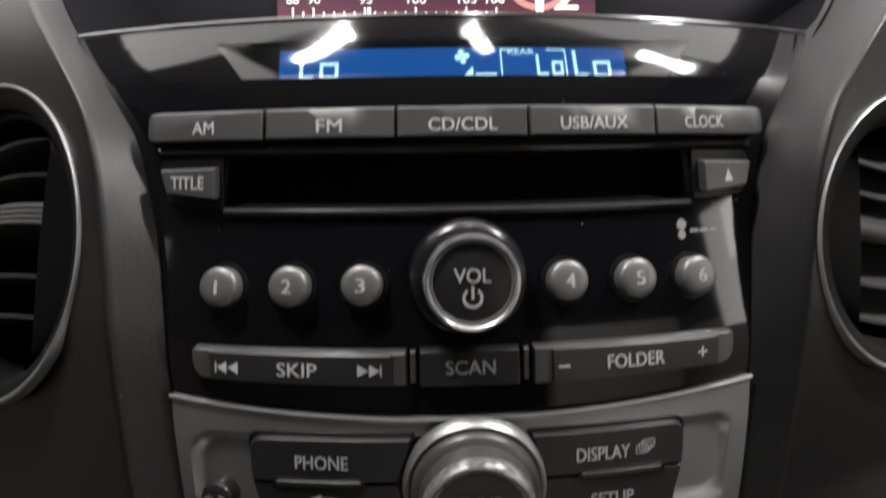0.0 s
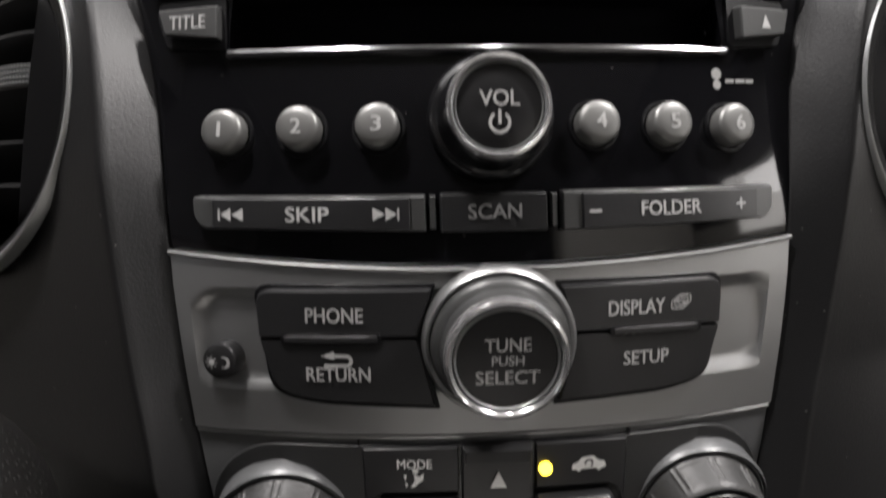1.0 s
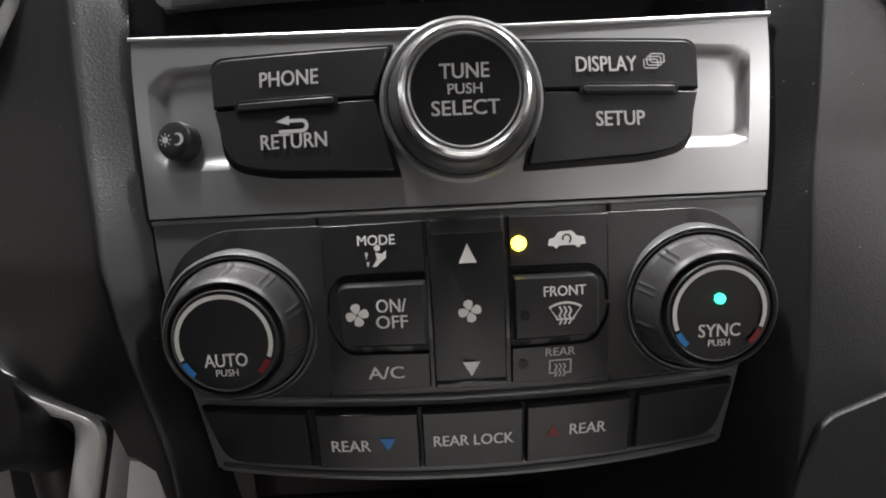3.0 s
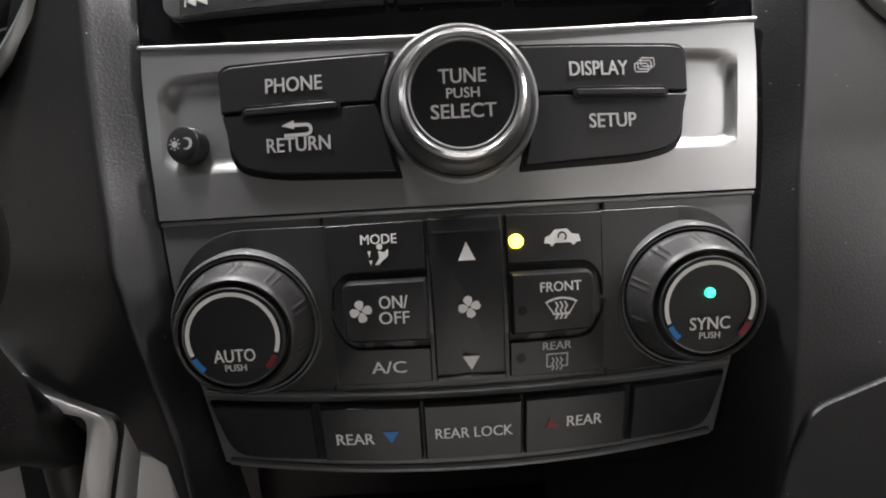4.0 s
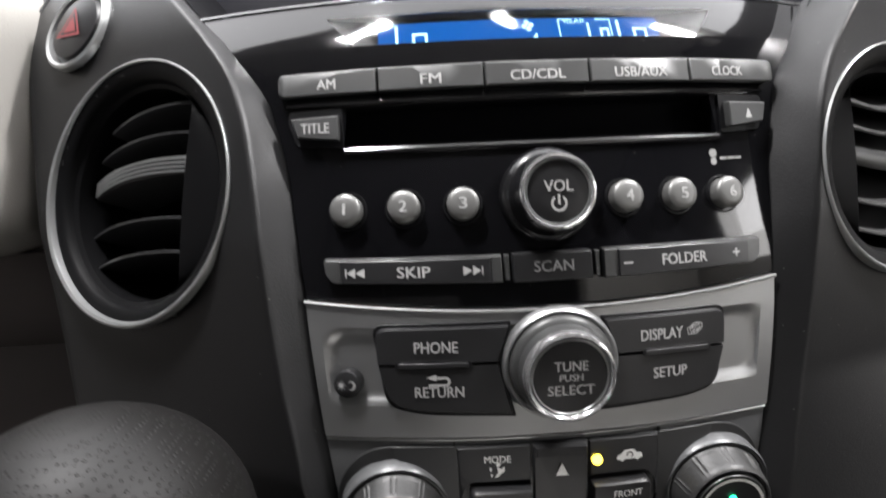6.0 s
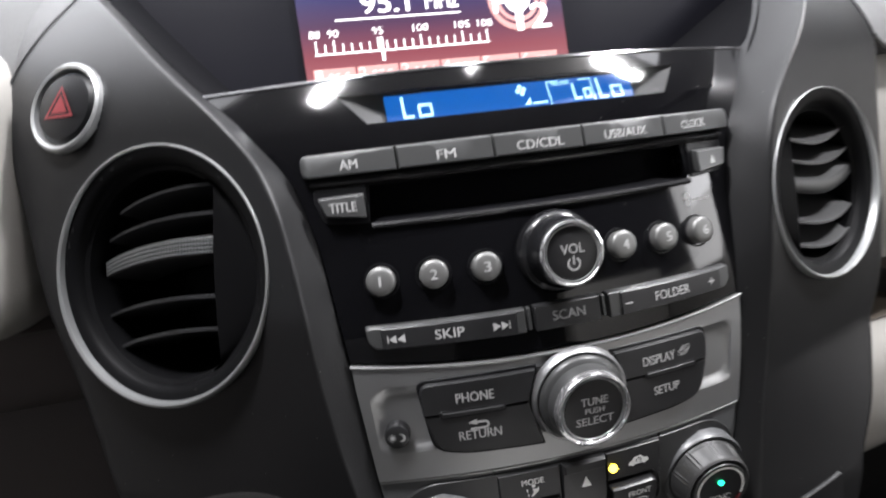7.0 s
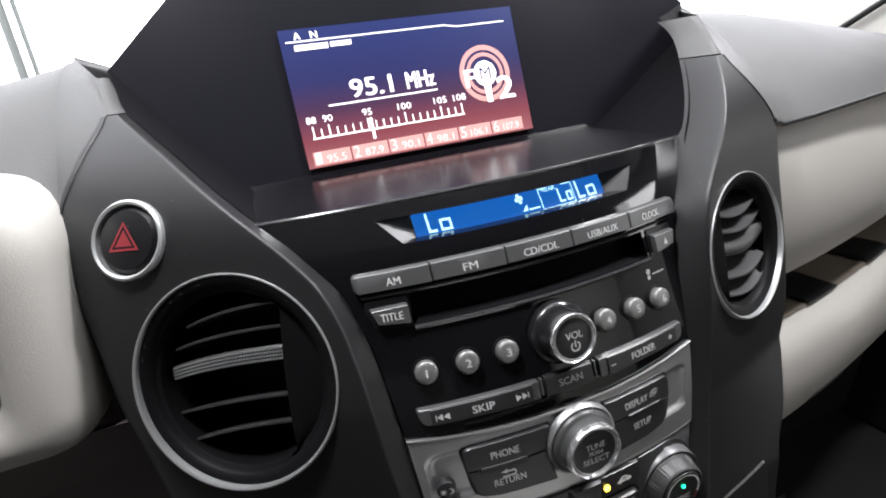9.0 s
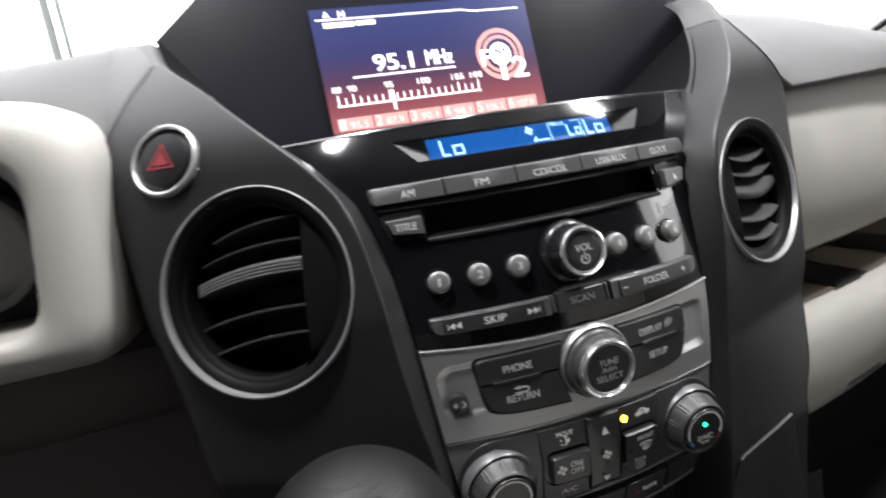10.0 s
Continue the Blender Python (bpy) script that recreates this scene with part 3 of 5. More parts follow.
def passenger_side():
    xs = np.linspace(.262, .97, 24)
    bul = lambda x: .30 * max(0.0, x - .3) ** 1.35
    pr = [(.292, .792), (.281, .786), (.272, .770), (.266, .74), (.264, .70), (.268, .66), (.278, .625), (.292, .607), (.31, .598), (.40, .60)]
    part("passenger_panel", extruded(pr, xs, bul), CREAM, None, "cream padded dashboard panel before the passenger", sharp=60, base=(.6, .3, .6), category="dashboard panel", kind="structure")
    gb = thing("glove_box", (.6, .3, .39), "cream glove box lid with a rounded upper edge", "glove box")
    pr = [(.40, .540), (.31, .541), (.288, .536), (.276, .525), (.270, .505), (.270, .47), (.278, .43), (.292, .405), (.31, .395), (.42, .39)]
    part("lid", extruded(pr, xs, bul), CREAM, gb, sharp=60)
    part("latch_slot", extruded([(.285, .418), (.281, .421), (.2775, .428), (.281, .430)], np.linspace(.42, .50, 5), bul), SHADE, gb)
    tray = thing("storage_tray", (.6, .36, .54), "brown open dashboard tray with dark rubber mats", "tray")
    part("back", extruded([(.40, .545), (.405, .57), (.40, .60)], xs, bul), BROWN, tray)
    part("floor_mat", extruded([(.30, .5425), (.398, .5435)], xs, bul), BROWN, tray)
    for x0, x1 in ((.275, .345), (.43, .50), (.60, .68)):
        part("rubber_mat", extruded([(.297, .543), (.297, .546), (.39, .5475), (.398, .575)], np.linspace(x0, x1, 5), bul), SHADE, tray)
    part("footwell", grid([[(x, .42, .40), (x, .55, .30), (x, .60, .02)] for x in (.10, .5, .98)]), CARPET, None, "dark carpeted passenger footwell", base=(.5, .5, 0), category="footwell", kind="structure")
    part("lower_side_panel", extruded([(.20, .43), (.19, .30), (.20, .10), (.22, 0.0)], (.10, .18, .25)), TRIM, None, "dark plastic side of the centre console", base=(.18, .2, 0), category="console", kind="structure")


passenger_side()


def cluster_hood():
    hood = thing("instrument_hood", (-.5, .3, .66), "cream instrument cluster hood beside the centre trim", "instrument hood")
    def ring(dx, dz):
        pts = [(-.80 - dx, .662 - dz), (-.303 + dx, .662 - dz), (-.2885 + dx, .850 + dz), (-.62, .866 + dz), (-.80 - dx, .84 + dz)]
        return rounded(ccw(pts), [.06, .034, .058, .10, .06], 9)
    mouth = rounded(ccw([(-.74, .700), (-.350, .698), (-.335, .808), (-.60, .828), (-.74, .800)]), [.03, .024, .036, .05, .03], 9)
    rows = []
    for d, y in ((0.0, .60), (0.0, .36), (0.0, .31), (.004, .291), (.011, .278), (.018, .270)):
        rows.append([(p.x, y, p.y) for p in inset(ring(0, 0), d)])
    lip = inset(ring(0, 0), .018)
    for k, y in ((.35, .2640), (.72, .2630), (.90, .2655), (.97, .271), (1.0, .282), (1.0, .34)):
        rows.append([(lerp(p.x, q.x, k), y, lerp(p.y, q.y, k)) for p, q in zip(lip, mouth)])
    bm = grid([r + r[:1] for r in rows])
    bmesh.ops.remove_doubles(bm, verts=bm.verts[:], dist=1e-5)
    part("hood", bm, CREAM, hood, sharp=60)
    part("dial_plate", placed(flat([(p.x, p.y) for p in mouth]), Matrix(((1, 0, 0, 0), (0, 0, 1, .34), (0, 1, 0, 0), (0, 0, 0, 1)))), SHADE, hood)
    for x in (-.40, -.56, -.70):
        m = Matrix(((1, 0, 0, x), (0, 0, -1, .335), (0, 1, 0, .755), (0, 0, 0, 1)))
        part("gauge_ring", placed(lathe([(.046, 0), (.046, .02), (.043, .024), (.040, .02), (.040, 0)], 32), m), SATIN, hood, "satin silver gauge ring")
        part("gauge_face", placed(lathe([(.041, .004), (.012, .004), (0, .005)], 32), m), LINER, hood, "pale grey gauge face")
    part("column_cover", grid([[(x, y, z) for y, z in ((.30, .664), (.325, .655), (.33, .63), (.345, .60), (.40, .57))] for x in np.linspace(-.9, -.275, 10)]), TAUPE, None, "dark taupe lower dashboard cover", sharp=60, base=(-.55, .33, .57), category="dashboard panel", kind="structure")
    part("knee_panel", grid([[(x, y, z) for y, z in ((.40, .575), (.36, .45), (.38, .30), (.45, .05))] for x in np.linspace(-.95, -.15, 6)]), TAUPE, None, "dark plastic knee panel under the steering column", sharp=60, base=(-.5, .4, .05), category="dashboard panel", kind="structure")


cluster_hood()


# ---- screen ----
def screen():
    th = thing("dashboard_screen", (0, .40, .795), "colour radio screen lit in a deep black hood", "screen")
    def pl(x, z):
        return .415 + .22 * (z - .838)
    # floor, back and hood of the cave
    rows = []
    for x in np.linspace(-.185, .185, 25):
        zt = top_arc(x)
        rows.append([(x, face(x, zt) + .002, zt), (x, face(x, zt) + .01, zt + .001), (x, .400, .7965), (x, .4095, .8000)])
    part("shelf", grid(rows), SHELF, th)
    outline = [(-.17, .79), (-.235, .872), (-.263, .913), (-.202, .968), (-.11, 1.0), (.24, 1.0), (.345, .915), (.34, .88), (.19, .79)]
    bm = bmesh.new()
    front = [bm.verts.new((x, pl(x, z) + .004, z)) for x, z in outline]
    rear = [bm.verts.new((x * .96, pl(x, z) + .12, z - .01)) for x, z in outline]
    bm.faces.new(front)
    for i in range(len(outline)):
        j = (i + 1) % len(outline)
        bm.faces.new((front[i], front[j], rear[j], rear[i]))
    part("back_panel", bm, SCREENBLACK, th, "smooth black panel round the lit picture")
    rim = {-1: ([.790, .84, .872, .913], [-.17, -.210, -.235, -.263]), 1: ([.790, .83, .88, .915], [.19, .257, .34, .345])}
    for sx, ztop in ((-1, .899), (1, .897)):
        rows = []
        for f in np.linspace(0, 1, 24):
            z, zb = lerp(.784, ztop, f), lerp(.788, .914, f)
            xr, yr = sx * (CREASE(z) - .0042), side(sx, sx * CREASE(z), z) + DEEP[sx] - .002
            xb = float(np.interp(zb, *rim[sx]))
            yb = pl(xb, zb) + .001
            rows.append([(xr, yr, z), (lerp(xr, xb, .5), lerp(yr, yb, .5), lerp(z, zb, .5)), (xb - sx * .004, yb, zb)])
        part("side_wall", grid(rows), MATTBLACK, th)
    x0, x1, z0, z1 = -.1138, .1085, .8060, .9305  # the lettering keeps a margin inside the picture
    bm = bmesh.new()
    bm.faces.new([bm.verts.new((x, pl(x, z), z)) for x, z in ((-.1190, z0), (.1190, z0), (.1190, z1), (-.1190, z1))])
    pic = part("picture", bm, PICTURE, th, "radio picture fading from blue to red")
    def put(bm, mat, name="lettering", lift=.0008):
        for v in bm.verts:
            x, z = lerp(x0, x1, v.co.x), lerp(z0, z1, v.co.y)
            v.co = Vector((x, pl(x, z) - lift, z))
        return part(name, bm, mat, pic)
    put(shift(words("95.1", .19, .135, .016), .315, .53), SCREENWHITE)
    put(shift(words("MHz", .135, .125, .016), .54, .53), SCREENWHITE)
    put(flat(box(.115, .425, .61, .437)), SCREENWHITE, "underline")
    put(flat(box(.02, .205, .715, .217)), SCREENWHITE, "tuning_scale")
    ticks = []
    for i in range(21):
        u = lerp(.028, .708, i / 20)
        tall = .30 if i in (2, 7, 12, 17, 20, 0) else .275
        ticks.append(box(u - .0028, .21, u + .0028, tall))
    put(flat(*ticks), SCREENWHITE, "tuning_marks")
    put(flat(box(.274, .14, .286, .30)), SCREENWHITE, "tuning_needle")
    for s, u in (("88", .028), ("90", .098), ("95", .270), ("100", .44), ("105", .61), ("108", .705)):
        put(shift(words(s, .021 * len(s), .05, .01), u, .345), SCREENWHITE)
    for i, s in enumerate(("95.5", "87.9", "90.1", "98.1", "106.1", "107.9")):
        put(flat(box(i / 6 + .004, .015, (i + 1) / 6 - .004, .115)), SCREENROSE, "preset_cell", .0006)
        put(shift(words(str(i + 1), .028, .085, .01), i / 6 + .024, .068), SCREENFAINT, lift=.0010)
        put(shift(words(s, .082, .055, .0), i / 6 + .10, .055), SCREENFAINT, lift=.0010)
    asp = (x1 - x0) / (z1 - z0)
    def ring(r0, r1, mat, name):
        put(flat(*[[(.855 + x / asp, .50 + y) for x, y in q] for q in arc_band(r0, r1, 0, 360, n=32)]), mat, name)
    ring(.135, .165, SCREENROSE, "logo_ring")
    ring(.185, .225, SCREENROSE, "logo_ring")
    ring(0.0, .10, SCREENWHITE, "logo_disc")
    put(flat([(.838, .42), (.872, .42), (.868, .27), (.842, .27)]), SCREENWHITE, "logo_stem", .0010)
    put(shift(words("M", .055, .10, .0), .855, .50), PICTURE, lift=.0013)
    put(shift(words("F", .05, .14, .02), .775, .475), SCREENWHITE, lift=.0012)
    put(shift(words("2", .085, .18, .02), .945, .37), SCREENWHITE, lift=.0012)
    put(flat(box(.0, .905, .70, .915), [(.70, .915), (.70, .905), (.76, .885), (1, .885), (1, .895), (.765, .895)]), SCREENWHITE, "header_line")
    put(flat(box(.03, .845, .17, .885), box(.18, .85, .27, .885)), SCREENWHITE, "header_bar")
    put(shift(words("A", .03, .05), .05, .95), SCREENWHITE)
    put(shift(words("N", .03, .05), .12, .95), SCREENWHITE)


screen()


# ---- radio ----
def fan_mark(r):
    polys = []
    for i in range(4):
        a = i * math.pi / 2 + .35
        c, s = math.cos(a), math.sin(a)
        polys.append([(c * x - s * y, s * x + c * y) for x, y in ((.10 * r, -.10 * r), (.40 * r, -.46 * r), (.80 * r, -.56 * r), (1.05 * r, -.30 * r), (1.05 * r, .12 * r), (.80 * r, .34 * r), (.40 * r, .26 * r), (.14 * r, .10 * r))])
    return flat(*polys)


def radio():
    th = thing("car_radio", (0, .2, .646), "piano-black car radio with grey keys and a round volume knob", "car radio")
    wide = lambda z: .010 * min(1.0, max(0.0, (z - .745) / .02))
    L = lambda z: -EDGE(z) + .001 - wide(z)
    R = lambda z: EDGE(z) - .001 + wide(z)
    bm = bmesh.new()
    band(L, R, low_arc, flatc(.7205), 40, 10, bm)                       # below the disc slot
    sl, sr = (lambda z: -.0945 + (z - .7205) * .1), (lambda z: .0925 - (z - .7205) * .1)
    band(L, sl, flatc(.7205), flatc(.7405), 8, 4, bm)
    band(sr, R, flatc(.7205), flatc(.7405), 8, 4, bm)
    band(L, R, flatc(.7405), flatc(.7712), 40, 6, bm)
    wl, wr = (lambda z: -.0882 - (z - .7712) * .86), (lambda z: .0885 + (z - .7712) * .85)
    band(L, wl, flatc(.7712), flatc(.7870), 8, 4, bm)
    band(wr, R, flatc(.7712), flatc(.7870), 8, 4, bm)
    band(L, R, flatc(.7870), top_arc, 40, 4, bm)
    bmesh.ops.remove_doubles(bm, verts=bm.verts[:], dist=2e-4)
    part("bezel", deepen(bm, .010), PIANO, th, sharp=50)
    # glossy lip along the top edge
    part("top_lip", sweep([(x, face(x, top_arc(x)) + .0012, top_arc(x) + .0004) for x in np.linspace(-.176, .176, 33)], .0018, 8), LIP, th, "glossy rounded upper edge")
    # disc slot
    rows = []
    for x in np.linspace(-.096, .094, 25):
        rows.append([(x, face(x, .7405) + .0005, .7410), (x, face(x, .738) + .012, .7385), (x, face(x, .73) + .014, .730), (x, face(x, .722) + .012, .7225), (x, face(x, .7205) + .0005, .7200)])
    part("disc_slot", grid(rows), MATTBLACK, th, "dark recessed disc slot")
    part("slot_lip", sweep([(x, face(x, .7195) - .0006, .7195) for x in np.linspace(-.094, .0925, 25)], .0017, 8), LIP, th, "glossy lip below the disc slot")
    part("slot_lip", sweep([(x, face(x, .7428) - .0004, .7428) for x in np.linspace(-.1225, .1235, 25)], .0014, 8), LIP, th, "glossy lip below the mode keys")
    # climate display behind its window
    ddep = .0125
    n = 12
    rows = []
    for z0, z1 in ((.7712, .7690), (.7870, .7865)):
        rows.append([[(lerp(wl(z0), wr(z0), i / n), face(lerp(wl(z0), wr(z0), i / n), z0) + .001, z0) for i in range(n + 1)], [(lerp(-.0770, .0752, i / n), face(lerp(-.0770, .0752, i / n), z1) + ddep, z1) for i in range(n + 1)]])
    part("window_edge", merge(grid(rows[0]), grid(rows[1])), MATTBLACK, th)
    for s in (-1, 1):
        w = wl if s < 0 else wr
        part("window_cheek", grid([[(w(z), face(w(z), z) + .001, z), (.0745 if s > 0 else -.0762, face(.077, lerp(.7665, .7865, k)) + ddep - .001, lerp(.7665, .7865, k))] for k, z in ((0, .7712), (.5, .7824), (1, .7870))]), LEAF, th, "grey slanted cheek beside the display")
    glass = bmesh.new()
    band(wl, wr, flatc(.7710), flatc(.7872), 24, 4, glass)
    part("display_cover", glass, COVER, th, "clear glossy cover over the climate display", sharp=60).visible_shadow = False
    def dz(x, z):
        return face(x, z) + ddep
    lcd = grid([[(x, dz(x, z), z) for z in (.7650, .7755, .7850)] for x in np.linspace(-.0764, .0748, 25)])
    disp = part("climate_display", lcd, LCDBLUE, th, "blue backlit climate display")
    def put(bm, x, z, mat=LCDWHITE, name="digit"):
        shift(bm, x, z)
        for v in bm.verts:
            v.co = Vector((v.co.x, dz(v.co.x, v.co.y) - .0008, v.co.y))
        return part(name, bm, mat, disp)
    def letter_l(h, w, t):
        return flat([(0, 0), (w, 0), (w, t), (t, t), (t, h), (0, h)])
    def letter_o(w, h, t):
        bm = flat(*[[(0, 0), (w, 0), (w - t, t), (t, t)], [(w, 0), (w, h), (w - t, h - t), (w - t, t)], [(w, h), (0, h), (t, h - t), (w - t, h - t)], [(0, h), (0, 0), (t, t), (t, h - t)]])
        bmesh.ops.remove_doubles(bm, verts=bm.verts[:], dist=1e-6)
        return bm
    for x in (-.0590, .0587):
        put(letter_l(.0118, .0060, .0015), x - .0082, .7718)
        put(letter_o(.0080, .0072, .0014), x + .0006, .7718)
        put(flat(box(-.0080, 0, -.0022, .0009), box(.0008, 0, .0084, .0009)), x, .7696, name="underline")
    put(letter_l(.0092, .0048, .0012), .0340, .7726)
    put(letter_o(.0050, .0062, .0012), .0407, .7726)
    frame_pts = [[(-.0155, -.0062), (.0135, -.0062), (.0129, -.0056), (-.0149, -.0056)], [(-.0155, -.0062), (-.0149, -.0056), (-.0149, .0070), (-.0155, .0076)], [(-.0155, .0076), (-.0149, .0070), (-.0085, .0070), (-.0085, .0076)], [(.0050, .0070), (.0129, .0070), (.0135, .0076), (.0050, .0076)], [(.0129, -.0056), (.0135, -.0062), (.0135, .0076), (.0129, .0070)]]
    put(flat(*frame_pts), .0340, .7766, name="rear_frame")
    put(words("REAR", .0115, .0026, .01), .0277, .7830, name="rear_word")
    put(fan_mark(.0030), .0021, .7808, name="fan_symbol")
    put(flat([(.0, -.002), (.004, -.002), (.004, .002)], box(.005, -.002, .014, -.001)), .0025, .7745, name="fan_bars")

    # mode keys in a row
    xs = [-.1265, -.0768, -.0257, .0253, .0778, .1290]
    ztop = lambda x: .7590 - .06 * x * x
    zbot = lambda x: .7474 - .06 * x * x
    for i, (s, w) in enumerate((("AM", .0092), ("FM", .0100), ("CD/CDL", .0265), ("USB/AUX", .0275), ("CLOCK", .0180))):
        a, b = xs[i] + .0003, xs[i + 1] - .0003
        low, up = [(lerp(a, b, t), zbot(lerp(a, b, t))) for t in (0, .33, .66, 1)], [(lerp(b, a, t), ztop(lerp(b, a, t))) for t in (0, .33, .66, 1)]
        ra, rb = (.0035 if i == 0 else .0004), (.0035 if i == 4 else .0004)
        k = part("mode_key", drape(slab_bm(rounded(low + up, [ra, 0, 0, rb, rb, 0, 0, ra]), .0, .0058, .0015)), GREYKEY, th, "grey satin key")
        x = (a + b) / 2
        print_on(words(s, w, .0048), x + (0, 0, 0, 0, -.0040)[i], .7520, .0058, KEYINK, k)
    for s, x0, x1, t in ((-1, -.1199, -.0962, "TITLE"), (1, .0975, .1205, "")):
        pts = [(x0, .7360), (x0 + .0030, .7268), (x1, .7247), (x1, .7368)] if s < 0 else [(x0, .7366), (x0, .7240), (x1 - .003, .7262), (x1, .7360)]
        # dark key rim, made a matt plate to hide a bright lacquer reflection
        key("key_surround", [(s * a, z) for a, z in ((.0946, .7212), (.0946, .7408), (.1215, .7398), (.1222, .7340), (.1178, .7226))][::s], 0, .0012, .0004, SHADE, th, .0020)
        k = key("title_key" if s < 0 else "eject_key", pts, 0, .0062, .0012, GREYKEY, th, .0010, "small grey key beside the disc slot")
        if t:
            print_on(words(t, .0140, .0048), -.1077, .7310, .0062, KEYINK, k)
        else:
            print_on(flat([(-.0020, -.0022), (.0020, -.0022), (0, .0028)]), .1085, .7304, .0062, KEYINK, k, "eject_mark")
    # round preset keys
    for i, x in enumerate((-.0938, -.0667, -.0394, .0378, .0653, .0914)):
        m = spot(x, .6925 - .16 * x * x)
        k = part("preset_key", placed(lathe([(.0077, 0), (.0077, .0046), (.0074, .0056), (.0066, .0063), (.0050, .0067), (.003, .0069), (0, .0070)], 32), m), DOME, th, "round grey metallic key")
        part("key_surround", placed(lathe([(.0096, .0), (.0094, .0010), (.0086, .0010), (.0081, -.001)], 32), m), SHADE, k)
        part("lettering", placed(shift(words(str(i + 1), .0015 if i == 0 else .0038, .0054, .01 if i == 0 else .025), 0, -.0002, .0071), m), KEYINK, k)
    # volume knob
    m = axle(0, .6950, 9)
    kn = part("volume_knob", placed(lathe([(.0224, 0), (.0222, .004), (.0208, .0066), (.0193, .0076), (.0185, .012), (.0170, .0198), (.0161, .0213)], 64), m), KNOB, th, "black knob with a chrome ring")
    part("ring", placed(lathe([(.0169, .0198), (.0169, .0212), (.0164, .0222), (.0155, .0225), (.0148, .0218), (.0145, .0204)], 64), m), RING, kn, "chrome ring")
    part("inner_ring", placed(lathe([(.0146, .0203), (.0143, .0207), (.0141, .0214), (.0138, .0214), (.0136, .0208)], 64), m), SATIN, kn, "thin silver ring")
    part("cap", placed(lathe([(.0139, .0207), (.0134, .0210), (.0070, .0212), (0, .0213)], 48), m), DARKKEY, kn)
    part("lettering", placed(shift(words("VOL", .0128, .0050), 0, .0024, .0218), m), KEYINK, kn)
    part("power_mark", placed(shift(flat(*arc_band(.0026, .0036, -235, 55), box(-.0005, -.0005, .0005, .0040)), 0, -.0052, .0218), m), KEYINK, kn)
    # lower keys
    key("skip_key", [(-.1062, .6696), (-.1055, .6622), (-.1020, .6586), (-.0236, .6574), (-.0236, .6696)], 0, .0044, .0011, GREYKEY, th, [.002, .003, .002, .0006, .0006], "long dark grey skip key")
    sk = key("skip_key", [(-.0986, .6692), (-.0982, .6588), (-.0288, .6578), (-.0288, .6692)], .0038, .0054, .0009, DARKKEY, th, .0006)
    print_on(words("SKIP", .0152, .0050), -.0642, .6637, .0054, KEYINK, sk)
    def skips(s):
        return flat([(s * -.0048, -.0020), (s * -.0042, -.0020), (s * -.0042, .0020), (s * -.0048, .0020)], [(s * -.0040, 0), (s * -.0002, -.0022), (s * -.0002, .0022)], [(s * .0000, 0), (s * .0042, -.0022), (s * .0042, .0022)])
    print_on(skips(1), -.0910, .6637, .0054, KEYINK, sk, "skip_mark")
    print_on(skips(-1), -.0375, .6637, .0054, KEYINK, sk, "skip_mark")
    sc = key("scan_key", [(-.0187, .6700), (-.0187, .6570), (.0185, .6570), (.0185, .6700)], 0, .0042, .0010, DARKKEY, th, .0008, "dark scan key")
    for x in (-.0212, .0212):
        key("key_spacer", [(x - .0011, .6694), (x - .0011, .6580), (x + .0011, .6580), (x + .0011, .6694)], 0, .0030, .0006, GREYKEY, th, .0004)
    print_on(words("SCAN", .0185, .0050), 0, .6640, .0042, SCANINK, sk)
    key("folder_key", [(.1072, .6698), (.1064, .6615), (.1028, .6578), (.0236, .6568), (.0236, .6702)][::-1], 0, .0044, .0011, GREYKEY, th, [.0006, .0006, .002, .003, .002], "long dark grey folder key")
    fo = key("folder_key", [(.0305, .6697), (.0305, .6572), (.0990, .6582), (.0994, .6694)], .0038, .0054, .0009, DARKKEY, th, .0006)
    print_on(words("FOLDER", .0232, .0050), .0634, .6637, .0054, KEYINK, fo)
    print_on(flat(box(-.0022, -.0004, .0022, .0004)), .0349, .6633, .0054, KEYINK, fo, "minus_mark")
    print_on(flat(box(-.0020, -.0004, .0020, .0004), box(-.0004, -.0020, .0004, -.0004), box(-.0004, .0004, .0004, .0020)), .0915, .6640, .0054, KEYINK, fo, "plus_mark")
    # small printed emblem with an unreadable name
    print_on(flat(disc(.0022, 0, .0022, 14), disc(.0018, 0, -.0018, 12), box(.0038, -.0010, .0078, .0002), box(.0084, -.0010, .0126, .0002), box(.0130, -.0010, .0165, .0002)), .0885, .7090, .0, FAINTINK, th, "printed_emblem")


radio()


